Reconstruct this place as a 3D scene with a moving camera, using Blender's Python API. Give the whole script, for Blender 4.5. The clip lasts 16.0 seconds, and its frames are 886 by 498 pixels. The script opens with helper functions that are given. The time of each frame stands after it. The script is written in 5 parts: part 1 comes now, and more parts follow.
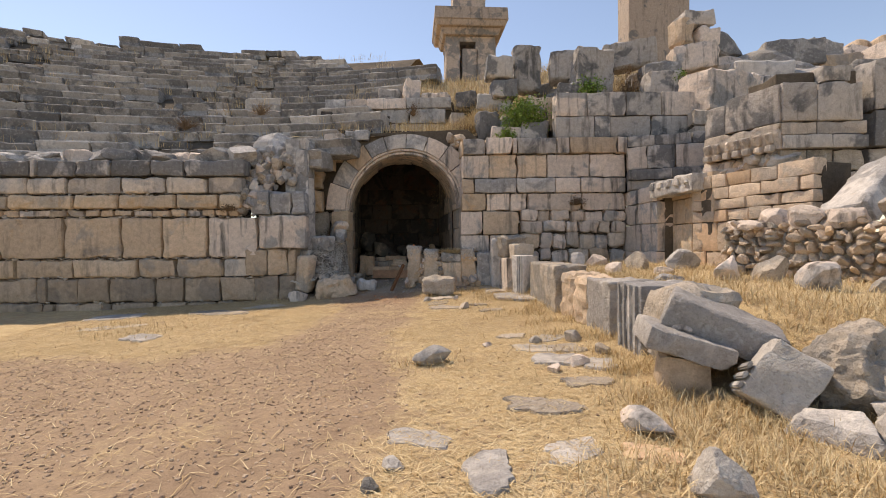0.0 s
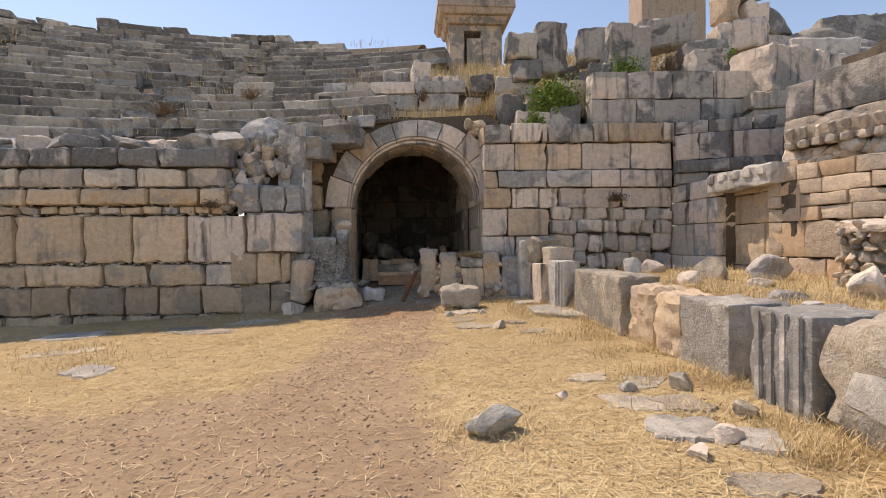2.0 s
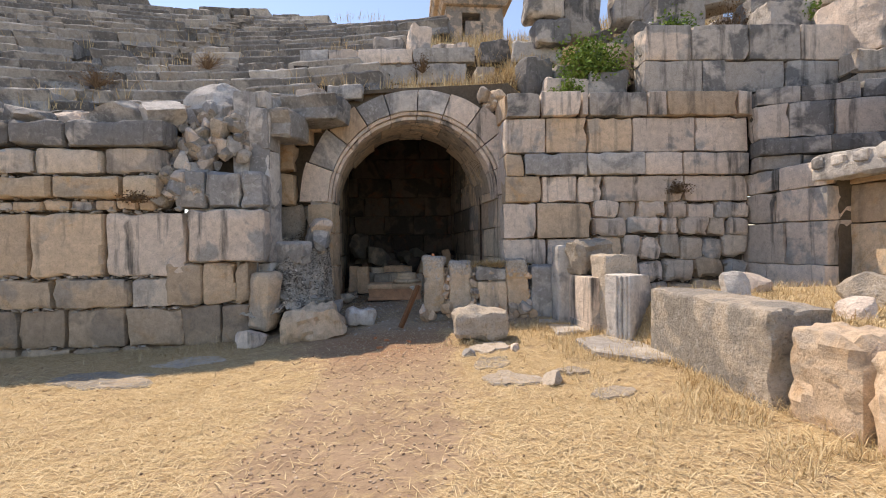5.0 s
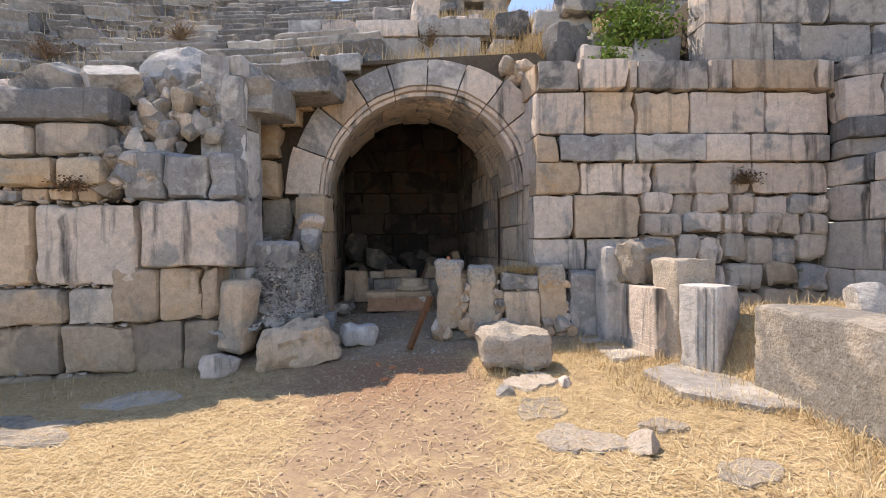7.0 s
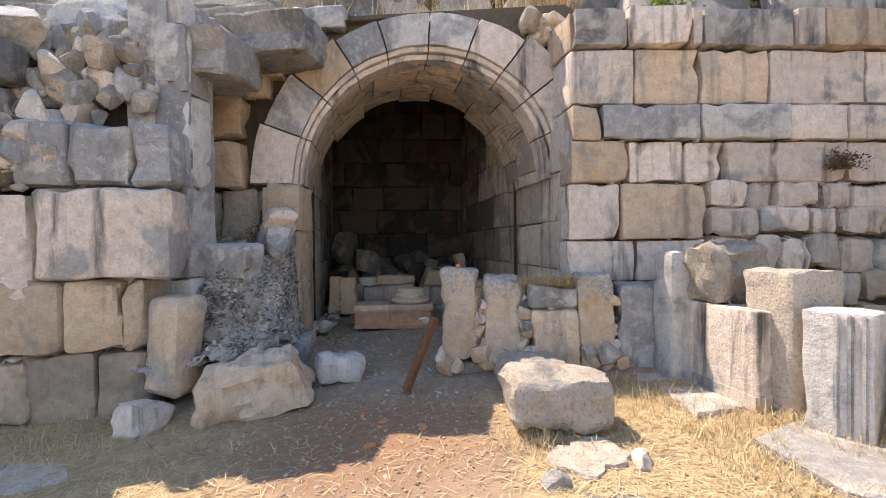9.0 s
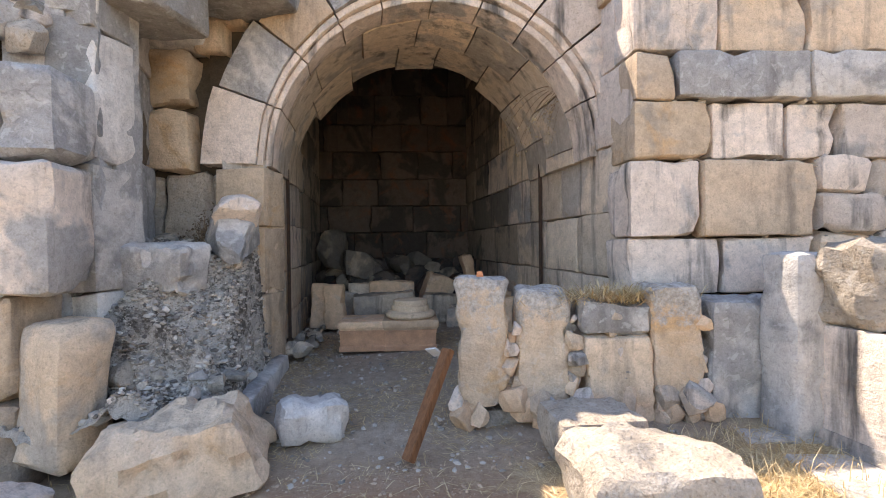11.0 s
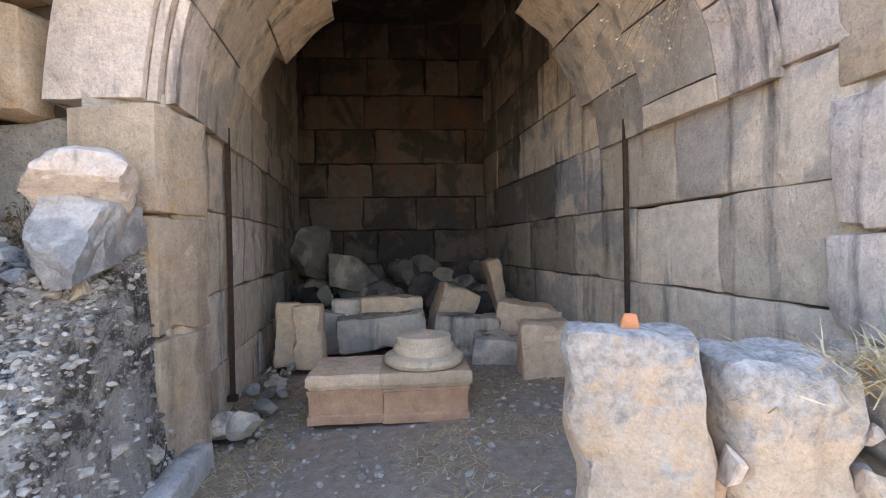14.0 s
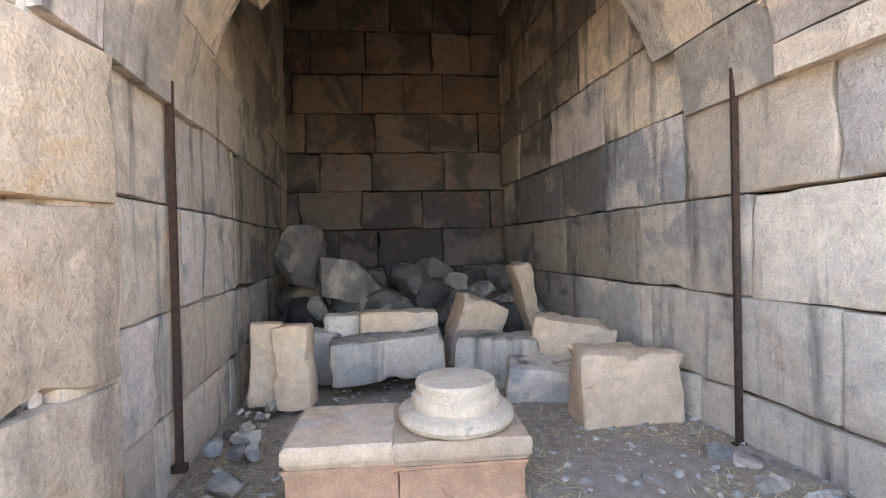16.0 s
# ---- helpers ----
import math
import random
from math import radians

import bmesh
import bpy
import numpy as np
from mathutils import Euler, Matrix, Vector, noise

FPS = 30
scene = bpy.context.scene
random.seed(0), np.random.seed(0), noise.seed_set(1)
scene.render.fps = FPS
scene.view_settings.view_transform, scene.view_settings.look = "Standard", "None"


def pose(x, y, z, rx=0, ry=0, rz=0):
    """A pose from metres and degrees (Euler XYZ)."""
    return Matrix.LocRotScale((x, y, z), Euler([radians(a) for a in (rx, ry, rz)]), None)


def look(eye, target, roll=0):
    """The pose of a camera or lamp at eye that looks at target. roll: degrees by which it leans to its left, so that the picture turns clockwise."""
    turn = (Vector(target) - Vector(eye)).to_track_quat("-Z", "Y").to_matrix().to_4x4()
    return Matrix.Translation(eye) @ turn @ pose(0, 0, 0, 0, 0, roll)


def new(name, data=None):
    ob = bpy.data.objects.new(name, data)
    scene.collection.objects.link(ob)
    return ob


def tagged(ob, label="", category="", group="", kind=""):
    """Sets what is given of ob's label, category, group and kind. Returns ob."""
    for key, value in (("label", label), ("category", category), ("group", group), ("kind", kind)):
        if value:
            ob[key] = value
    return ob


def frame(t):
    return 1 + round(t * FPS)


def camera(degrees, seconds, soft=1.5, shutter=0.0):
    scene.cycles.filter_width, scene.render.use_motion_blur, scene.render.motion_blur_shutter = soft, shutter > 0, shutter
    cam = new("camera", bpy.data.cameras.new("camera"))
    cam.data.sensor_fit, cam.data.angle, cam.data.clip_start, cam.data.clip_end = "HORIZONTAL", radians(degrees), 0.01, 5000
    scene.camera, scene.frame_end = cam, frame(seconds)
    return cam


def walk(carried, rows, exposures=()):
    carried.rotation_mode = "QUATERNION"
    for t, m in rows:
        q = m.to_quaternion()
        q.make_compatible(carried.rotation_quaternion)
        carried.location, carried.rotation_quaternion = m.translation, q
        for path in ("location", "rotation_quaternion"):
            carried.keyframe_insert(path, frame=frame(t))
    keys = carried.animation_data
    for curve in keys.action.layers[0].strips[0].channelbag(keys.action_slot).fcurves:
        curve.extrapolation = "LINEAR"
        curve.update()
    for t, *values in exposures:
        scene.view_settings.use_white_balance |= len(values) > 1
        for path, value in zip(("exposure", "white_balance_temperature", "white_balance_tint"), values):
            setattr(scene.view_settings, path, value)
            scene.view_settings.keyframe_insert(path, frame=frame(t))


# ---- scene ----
cam = camera(87.2, 16.0, soft=1.0)
PATH = [
    (0, (0.04, 0.009, 1.377), (0.036, 2.009, 1.362), -0.5),
    (0.5, (-0.127, 0.443, 1.387), (-0.124, 2.442, 1.371), -0.4),
    (1, (-0.277, 0.917, 1.398), (-0.269, 2.917, 1.38), -0.4),
    (1.5, (-0.447, 1.35, 1.432), (-0.435, 3.35, 1.413), -0.4),
    (2, (-0.529, 1.818, 1.471), (-0.513, 3.818, 1.452), -0.5),
    (2.5, (-0.618, 2.237, 1.504), (-0.599, 4.236, 1.486), -0.5),
    (3, (-0.619, 2.691, 1.499), (-0.595, 4.691, 1.478), -0.6),
    (3.5, (-0.659, 3.132, 1.542), (-0.63, 5.132, 1.519), -0.7),
    (4, (-0.703, 3.594, 1.58), (-0.671, 5.594, 1.556), -0.7),
    (4.2, (-0.716, 3.794, 1.597), (-0.681, 5.793, 1.576), -0.7),
    (6.3, (-1.036, 5.565, 1.589), (-0.972, 7.564, 1.564), -0.7),
    (6.5, (-1.052, 5.729, 1.589), (-0.991, 7.728, 1.567), -0.7),
    (7, (-1.114, 6.117, 1.594), (-1.045, 8.116, 1.576), -0.6),
    (7.5, (-1.074, 6.515, 1.611), (-1.002, 8.514, 1.589), -0.7),
    (8, (-1.124, 6.932, 1.619), (-1.047, 8.931, 1.601), -0.6),
    (8.5, (-1.099, 7.353, 1.631), (-1.022, 9.351, 1.606), -0.8),
    (9, (-1.18, 7.782, 1.653), (-1.097, 9.78, 1.628), -0.6),
    (9.2, (-1.202, 7.931, 1.652), (-1.111, 9.929, 1.627), -0.5),
    (11.3, (-1.274, 9.533, 1.635), (-1.173, 11.53, 1.613), -0.7),
    (11.5, (-1.256, 9.685, 1.616), (-1.162, 11.683, 1.6), -0.7),
    (12, (-1.281, 10.11, 1.64), (-1.18, 12.107, 1.62), -0.7),
    (12.5, (-1.322, 10.46, 1.642), (-1.216, 12.457, 1.622), -0.7),
    (13, (-1.329, 10.862, 1.651), (-1.218, 12.859, 1.631), -0.7),
    (13.5, (-1.414, 11.191, 1.646), (-1.299, 13.188, 1.626), -1.0),
    (14, (-1.456, 11.565, 1.645), (-1.336, 13.561, 1.624), -1.0),
    (14.5, (-1.547, 11.833, 1.639), (-1.42, 13.828, 1.625), -1.0),
    (15, (-1.568, 12.123, 1.634), (-1.438, 14.119, 1.62), -1.1),
    (15.5, (-1.578, 12.428, 1.635), (-1.443, 14.423, 1.619), -1.2),
    (16, (-1.62, 12.729, 1.659), (-1.484, 14.724, 1.639), -1.3),
]
EXPOSURES = [(t, stops, kelvin, 17) for t, stops, kelvin in (
    (0.0, 0.55, 7950), (4.0, 0.74, 7750), (7.0, 1.05, 7150), (9.0, 1.38, 7150), (11.5, 2.02, 7300), (13.5, 2.48, 7150), (15.0, 3.1, 7000), (16.0, 3.6, 7000))]

walk(cam, [(t, look(eye, target, roll)) for t, eye, target, roll in PATH], exposures=EXPOSURES)

# ---- light ----
SUN = Vector((-0.45, 0.45, 1.0)).normalized()
world = bpy.data.worlds.new("sky")
scene.world = world
world.use_nodes = True
wn = world.node_tree.nodes
sky = wn.new("ShaderNodeTexSky")
sky.sky_type, sky.sun_disc = "NISHITA", False
sky.sun_elevation, sky.sun_rotation = math.asin(SUN.z), math.atan2(SUN.x, SUN.y)
sky.air_density, sky.dust_density, sky.ozone_density = 1.0, 0.2, 2.2
wn["Background"].inputs["Strength"].default_value = 0.132
world.node_tree.links.new(sky.outputs["Color"], wn["Background"].inputs["Color"])
sun_data = bpy.data.lights.new("sun", "SUN")
sun_data.energy, sun_data.angle, sun_data.color = 2.85, radians(0.5), (1.0, 0.93, 0.82)
sun = new("sun", sun_data)
sun.matrix_world = look(SUN * 60, (0, 0, 0))


# ---- materials ----
def shader(name, rough=0.9):
    m = bpy.data.materials.new(name)
    m.use_nodes = True
    nt = m.node_tree
    b = nt.nodes["Principled BSDF"]
    b.inputs["Roughness"].default_value = rough
    b.inputs["Specular IOR Level"].default_value = 0.25
    return m, nt, b


def noise_tex(nt, vec, scale, detail=5.0, rough=0.6, dist=0.0):
    n = nt.nodes.new("ShaderNodeTexNoise")
    n.inputs["Scale"].default_value, n.inputs["Detail"].default_value = scale, detail
    n.inputs["Roughness"].default_value, n.inputs["Distortion"].default_value = rough, dist
    if vec is not None:
        nt.links.new(vec, n.inputs["Vector"])
    return n.outputs["Fac"]


def ramp(nt, fac, lo, hi, c0=(0, 0, 0), c1=(1, 1, 1)):
    r = nt.nodes.new("ShaderNodeValToRGB")
    r.color_ramp.elements[0].position, r.color_ramp.elements[1].position = lo, hi
    r.color_ramp.elements[0].color, r.color_ramp.elements[1].color = (*c0, 1), (*c1, 1)
    nt.links.new(fac, r.inputs["Fac"])
    return r.outputs["Color"]


def mix(nt, fac, a, b, blend="MIX"):
    n = nt.nodes.new("ShaderNodeMix")
    n.data_type, n.blend_type = "RGBA", blend
    for sock, v in ((n.inputs[0], fac), (n.inputs[6], a), (n.inputs[7], b)):
        if isinstance(v, (int, float)):
            sock.default_value = v
        elif isinstance(v, tuple):
            sock.default_value = (*v, 1)
        else:
            nt.links.new(v, sock)
    return n.outputs[2]


def mathn(nt, op, a, b):
    n = nt.nodes.new("ShaderNodeMath")
    n.operation = op
    for sock, v in zip(n.inputs, (a, b)):
        if isinstance(v, (int, float)):
            sock.default_value = v
        else:
            nt.links.new(v, sock)
    return n.outputs[0]


def position(nt, stretch=(1, 1, 1), shift=True):
    """World position, shifted by the object's own random value so that no two blocks share a stain."""
    g = nt.nodes.new("ShaderNodeNewGeometry")
    mp = nt.nodes.new("ShaderNodeMapping")
    mp.inputs["Scale"].default_value = stretch
    nt.links.new(g.outputs["Position"], mp.inputs["Vector"])
    if shift:
        o = nt.nodes.new("ShaderNodeObjectInfo")
        s = nt.nodes.new("ShaderNodeVectorMath")
        s.operation = "SCALE"
        s.inputs[0].default_value = (37.0, 19.0, 23.0)
        nt.links.new(o.outputs["Random"], s.inputs["Scale"])
        nt.links.new(s.outputs[0], mp.inputs["Location"])
    return mp.outputs["Vector"]


def bump(nt, b, pairs):
    last = None
    for h, strength, dist in pairs:
        n = nt.nodes.new("ShaderNodeBump")
        n.inputs["Strength"].default_value, n.inputs["Distance"].default_value = strength, dist
        nt.links.new(h, n.inputs["Height"])
        if last is not None:
            nt.links.new(last, n.inputs["Normal"])
        last = n.outputs["Normal"]
    nt.links.new(last, b.inputs["Normal"])


def stone(name, pale, grey, rust, grey_at=0.5, rust_at=0.62, streak=0.5, pits=0.4, lichen=0.0, relief=1.0, crust=0.0):
    """Weathered limestone: pale faces, grey patina patches, iron stains, dark water streaks, pits, lichen."""
    m, nt, b = shader(name, 0.92)
    pos = position(nt)
    flat = position(nt, shift=False)
    o = nt.nodes.new("ShaderNodeObjectInfo")
    big = noise_tex(nt, pos, 1.3, 4, 0.6, 0.4)
    shifted = mathn(nt, "ADD", big, mathn(nt, "MULTIPLY", mathn(nt, "SUBTRACT", o.outputs["Random"], 0.5), 0.26))
    col = mix(nt, ramp(nt, shifted, grey_at - 0.025, grey_at + 0.045), pale, grey)
    tone = mathn(nt, "ADD", mathn(nt, "MULTIPLY", mathn(nt, "FRACT", mathn(nt, "MULTIPLY", o.outputs["Random"], 13.7), 0.0), 0.36), 0.80)
    col = mix(nt, 1.0, col, tone, "MULTIPLY")
    r = noise_tex(nt, pos, 2.1, 5, 0.65, 0.8)
    col = mix(nt, mathn(nt, "MULTIPLY", ramp(nt, r, rust_at, rust_at + 0.14), 0.8), col, rust)
    run = noise_tex(nt, position(nt, (5.0, 5.0, 0.55), False), 1.0, 5, 0.6)
    col = mix(nt, mathn(nt, "MULTIPLY", ramp(nt, run, 0.54, 0.70), streak), col, (0.075, 0.072, 0.068))
    mid = noise_tex(nt, flat, 9.0, 6, 0.7)
    col = mix(nt, 0.5, col, ramp(nt, mid, 0.30, 0.70, (0.56, 0.53, 0.50), (1.30, 1.28, 1.25)), "MULTIPLY")
    grain = noise_tex(nt, flat, 75.0, 5, 0.8)
    col = mix(nt, 0.36, col, ramp(nt, grain, 0.34, 0.66, (0.6, 0.59, 0.58), (1.35, 1.35, 1.33)), "MULTIPLY")
    pit = noise_tex(nt, flat, 38.0, 3, 0.6)
    pitmask = ramp(nt, pit, 0.35, 0.44, (1, 1, 1), (0, 0, 0))
    col = mix(nt, mathn(nt, "MULTIPLY", pitmask, pits * 0.5), col, (0.10, 0.085, 0.07))
    warp = nt.nodes.new("ShaderNodeVectorMath")
    warp.operation = "MULTIPLY_ADD"
    wob = nt.nodes.new("ShaderNodeTexNoise")
    wob.inputs["Scale"].default_value, wob.inputs["Detail"].default_value = 3.0, 4.0
    nt.links.new(flat, wob.inputs["Vector"])
    nt.links.new(wob.outputs["Color"], warp.inputs[0])
    warp.inputs[1].default_value = (0.35, 0.35, 0.35)
    nt.links.new(pos, warp.inputs[2])
    vor = nt.nodes.new("ShaderNodeTexVoronoi")
    vor.feature = "DISTANCE_TO_EDGE"
    vor.inputs["Scale"].default_value = 1.5
    nt.links.new(warp.outputs[0], vor.inputs["Vector"])
    crack = mathn(nt, "MULTIPLY", ramp(nt, vor.outputs["Distance"], 0.002, 0.009, (1, 1, 1), (0, 0, 0)), ramp(nt, r, 0.54, 0.64))
    col = mix(nt, mathn(nt, "MULTIPLY", crack, 0.35), col, (0.07, 0.06, 0.05))
    if lichen:
        li = noise_tex(nt, flat, 14.0, 3, 0.5, 0.5)
        col = mix(nt, mathn(nt, "MULTIPLY", ramp(nt, li, 0.58, 0.64), lichen), col, (0.62, 0.61, 0.58))
    if crust:
        gen = nt.nodes.new("ShaderNodeTexCoord")
        axis = nt.nodes.new("ShaderNodeSeparateXYZ")
        nt.links.new(gen.outputs["Generated"], axis.inputs[0])
        spread = mathn(nt, "ADD", axis.outputs["Z"], mathn(nt, "MULTIPLY", mathn(nt, "SUBTRACT", noise_tex(nt, pos, 7.0, 8, 0.75), 0.5), 1.5))
        film = mix(nt, ramp(nt, noise_tex(nt, flat, 26.0, 5, 0.7), 0.36, 0.62), (0.24, 0.22, 0.20), (0.53, 0.505, 0.46))
        col = mix(nt, mathn(nt, "MULTIPLY", ramp(nt, spread, 0.70, 0.86), crust), col, film)
    nt.links.new(col, b.inputs["Base Color"])
    bump(nt, b, ((mid, min(1.0, 0.6 * relief), 0.045), (pit, min(1.0, 0.6 * relief), 0.012), (grain, min(1.0, 0.6 * relief), 0.004)))
    return m


LIME = stone("pale_limestone", (0.72, 0.61, 0.52), (0.40, 0.38, 0.36), (0.63, 0.48, 0.34), 0.61, 0.62, 0.9)
WARM = stone("warm_limestone", (0.63, 0.485, 0.35), (0.46, 0.39, 0.32), (0.58, 0.39, 0.23), 0.62, 0.57, 0.5)
GREY = stone("grey_limestone", (0.60, 0.565, 0.525), (0.355, 0.345, 0.335), (0.53, 0.43, 0.33), 0.50, 0.66, 0.45, 0.4, 0.35)
SEAT = stone("seat_stone", (0.42, 0.395, 0.365), (0.22, 0.215, 0.21), (0.42, 0.36, 0.28), 0.48, 0.66, 0.35, 0.45, 0.25, 1.2)
ORANGE = stone("ochre_stone", (0.63, 0.49, 0.35), (0.46, 0.39, 0.31), (0.57, 0.37, 0.20), 0.60, 0.52, 0.2)
INNER = stone("vault_stone", (0.69, 0.57, 0.44), (0.46, 0.405, 0.345), (0.48, 0.33, 0.21), 0.55, 0.60, 0.8, 0.25)
SLAB = stone("light_grey_slab", (0.58, 0.54, 0.49), (0.40, 0.375, 0.35), (0.52, 0.42, 0.30), 0.54, 0.66, 0.15, 0.5, 0.25, 1.3)
# Real soot and smoke stain plus depth shade of the passage, put into colour.
SOOT_SHADE = stone("sooty_shaded_stone", (0.13, 0.105, 0.09), (0.06, 0.053, 0.05), (0.20, 0.095, 0.06), 0.52, 0.55, 0.7, 0.4)
SMOKE_SHADE = stone("smoke_stained_shaded_stone", (0.36, 0.30, 0.235), (0.17, 0.15, 0.13), (0.28, 0.20, 0.13), 0.52, 0.60, 0.9, 0.3)
TERRA = stone("brown_pink_limestone", (0.60, 0.34, 0.205), (0.50, 0.30, 0.20), (0.52, 0.26, 0.14), 0.62, 0.56, 0.05, 0.15, 0.0, 0.6)
PATINA = stone("dark_stained_limestone", (0.50, 0.455, 0.41), (0.20, 0.195, 0.19), (0.46, 0.38, 0.30), 0.49, 0.64, 0.8, 0.3, 0.15)
BUFF = stone("buff_limestone", (0.62, 0.53, 0.44), (0.46, 0.41, 0.36), (0.56, 0.43, 0.31), 0.56, 0.62, 0.6)
PINK = stone("ochre_pink_limestone", (0.66, 0.47, 0.315), (0.55, 0.43, 0.33), (0.58, 0.38, 0.24), 0.62, 0.56, 0.05, 0.15, 0.0, 0.6)
ROUGH = stone("pitted_stone", (0.50, 0.43, 0.35), (0.32, 0.295, 0.26), (0.54, 0.38, 0.22), 0.53, 0.62, 0.2, 0.8, 0.2, 1.6)
CRUST = stone("lichened_ochre_stone", (0.66, 0.515, 0.375), (0.52, 0.42, 0.32), (0.60, 0.37, 0.18), 0.60, 0.50, 0.15, 0.3, 0.15, 1.2, 0.85)
DIRTY = stone("earth_stained_stone", (0.44, 0.34, 0.25), (0.31, 0.25, 0.195), (0.46, 0.31, 0.19), 0.54, 0.58, 0.3, 0.35)
TOMB = stone("tomb_limestone", (0.52, 0.42, 0.34), (0.27, 0.25, 0.23), (0.50, 0.36, 0.26), 0.58, 0.62, 0.5)


def earth_material(name, base, dark):
    m, nt, b = shader(name, 0.97)
    flat = position(nt, shift=False)
    a = noise_tex(nt, flat, 0.9, 6, 0.65, 0.5)
    c = noise_tex(nt, flat, 14.0, 6, 0.75)
    g = noise_tex(nt, flat, 90.0, 4, 0.8)
    col = mix(nt, ramp(nt, a, 0.35, 0.65), base, dark)
    col = mix(nt, 0.6, col, ramp(nt, c, 0.3, 0.72, (0.55, 0.54, 0.52), (1.25, 1.24, 1.2)), "MULTIPLY")
    col = mix(nt, 0.6, col, ramp(nt, g, 0.3, 0.7, (0.5, 0.5, 0.5), (1.35, 1.33, 1.3)), "MULTIPLY")
    nt.links.new(col, b.inputs["Base Color"])
    bump(nt, b, ((c, 0.6, 0.025), (g, 0.6, 0.004)))
    return m


MORTAR = earth_material("earth_core", (0.17, 0.135, 0.10), (0.085, 0.07, 0.055))


def ground_material():
    """Trodden earth with dry straw litter, red earth before the arch."""
    m, nt, b = shader("dry_ground", 0.97)
    flat = position(nt, shift=False)
    at = nt.nodes.new("ShaderNodeAttribute")
    at.attribute_name = "cover"
    sep = nt.nodes.new("ShaderNodeSeparateColor")
    nt.links.new(at.outputs["Color"], sep.inputs["Color"])
    a = noise_tex(nt, flat, 1.1, 6, 0.65, 0.6)
    c = noise_tex(nt, flat, 13.0, 6, 0.75)
    g = noise_tex(nt, flat, 85.0, 4, 0.8)
    earth = mix(nt, ramp(nt, a, 0.35, 0.68), (0.42, 0.305, 0.205), (0.32, 0.225, 0.15))
    red = mix(nt, ramp(nt, c, 0.35, 0.65), (0.40, 0.225, 0.125), (0.33, 0.21, 0.14))
    fib = noise_tex(nt, position(nt, (30, 190, 60), False), 1.0, 3, 0.6, 1.5)
    fib2 = noise_tex(nt, position(nt, (170, 40, 60), False), 1.0, 3, 0.6, 1.5)
    litter = mix(nt, ramp(nt, fib, 0.40, 0.58), (0.32, 0.22, 0.11), (0.71, 0.545, 0.30))
    litter = mix(nt, ramp(nt, fib2, 0.5, 0.60), litter, (0.73, 0.61, 0.40))
    litter = mix(nt, mathn(nt, "MULTIPLY", ramp(nt, noise_tex(nt, flat, 2.4, 5, 0.7), 0.45, 0.7), 0.55), litter, (0.40, 0.27, 0.14))
    col = mix(nt, sep.outputs["Green"], earth, red)
    edge = mathn(nt, "ADD", sep.outputs["Red"], mathn(nt, "MULTIPLY", mathn(nt, "SUBTRACT", noise_tex(nt, flat, 4.5, 9, 0.8), 0.5), 2.2))
    col = mix(nt, ramp(nt, edge, 0.25, 0.85), col, litter)
    grey = mix(nt, ramp(nt, c, 0.3, 0.7), (0.33, 0.27, 0.21), (0.45, 0.375, 0.30))
    col = mix(nt, sep.outputs["Blue"], col, grey)
    col = mix(nt, 0.55, col, ramp(nt, c, 0.3, 0.72, (0.6, 0.58, 0.56), (1.22, 1.2, 1.16)), "MULTIPLY")
    col = mix(nt, 0.55, col, ramp(nt, g, 0.3, 0.7, (0.55, 0.55, 0.55), (1.3, 1.28, 1.25)), "MULTIPLY")
    nt.links.new(col, b.inputs["Base Color"])
    bump(nt, b, ((c, 0.6, 0.032), (fib, 0.35, 0.006), (g, 0.5, 0.005)))
    return m


GROUND = ground_material()


def plain(name, c0, c1, scale=20.0, rough=0.8, metal=0.0, stretch=(1, 1, 1)):
    m, nt, b = shader(name, rough)
    n = noise_tex(nt, position(nt, stretch), scale, 5, 0.7)
    nt.links.new(ramp(nt, n, 0.3, 0.7, c0, c1), b.inputs["Base Color"])
    b.inputs["Metallic"].default_value = metal
    bump(nt, b, ((n, 0.4, 0.01),))
    return m


def island(name, c0, c1, rough=0.85):
    """Colour that varies from piece to piece of one joined mesh."""
    m, nt, b = shader(name, rough)
    g = nt.nodes.new("ShaderNodeNewGeometry")
    nt.links.new(ramp(nt, g.outputs["Random Per Island"], 0.0, 1.0, c0, c1), b.inputs["Base Color"])
    return m


STRAW = island("dry_grass", (0.42, 0.28, 0.13), (0.76, 0.62, 0.38))
LEAF = island("green_leaf", (0.09, 0.16, 0.03), (0.24, 0.34, 0.07))
TWIG = island("dry_twig", (0.13, 0.085, 0.055), (0.30, 0.21, 0.13))
GRIT = island("loose_stones", (0.27, 0.18, 0.12), (0.55, 0.41, 0.29))
RUBBLE = island("rubble_stones", (0.22, 0.19, 0.155), (0.52, 0.46, 0.39))
WOOD = plain("stained_wood", (0.10, 0.045, 0.02), (0.24, 0.11, 0.05), 6.0, 0.6, 0.0, (8, 8, 1))
RUST = plain("rusty_iron", (0.045, 0.035, 0.03), (0.13, 0.075, 0.05), 30.0, 0.7, 0.5)
SHEET = plain("pale_sheet_metal", (0.62, 0.61, 0.58), (0.75, 0.74, 0.72), 15.0, 0.45, 0.3)
TILE = plain("terracotta", (0.55, 0.20, 0.09), (0.68, 0.30, 0.15), 25.0, 0.8)


# ---- shapes ----
def fbm(p, octaves=3):
    return noise.fractal(p, 0.9, 2.1, octaves)


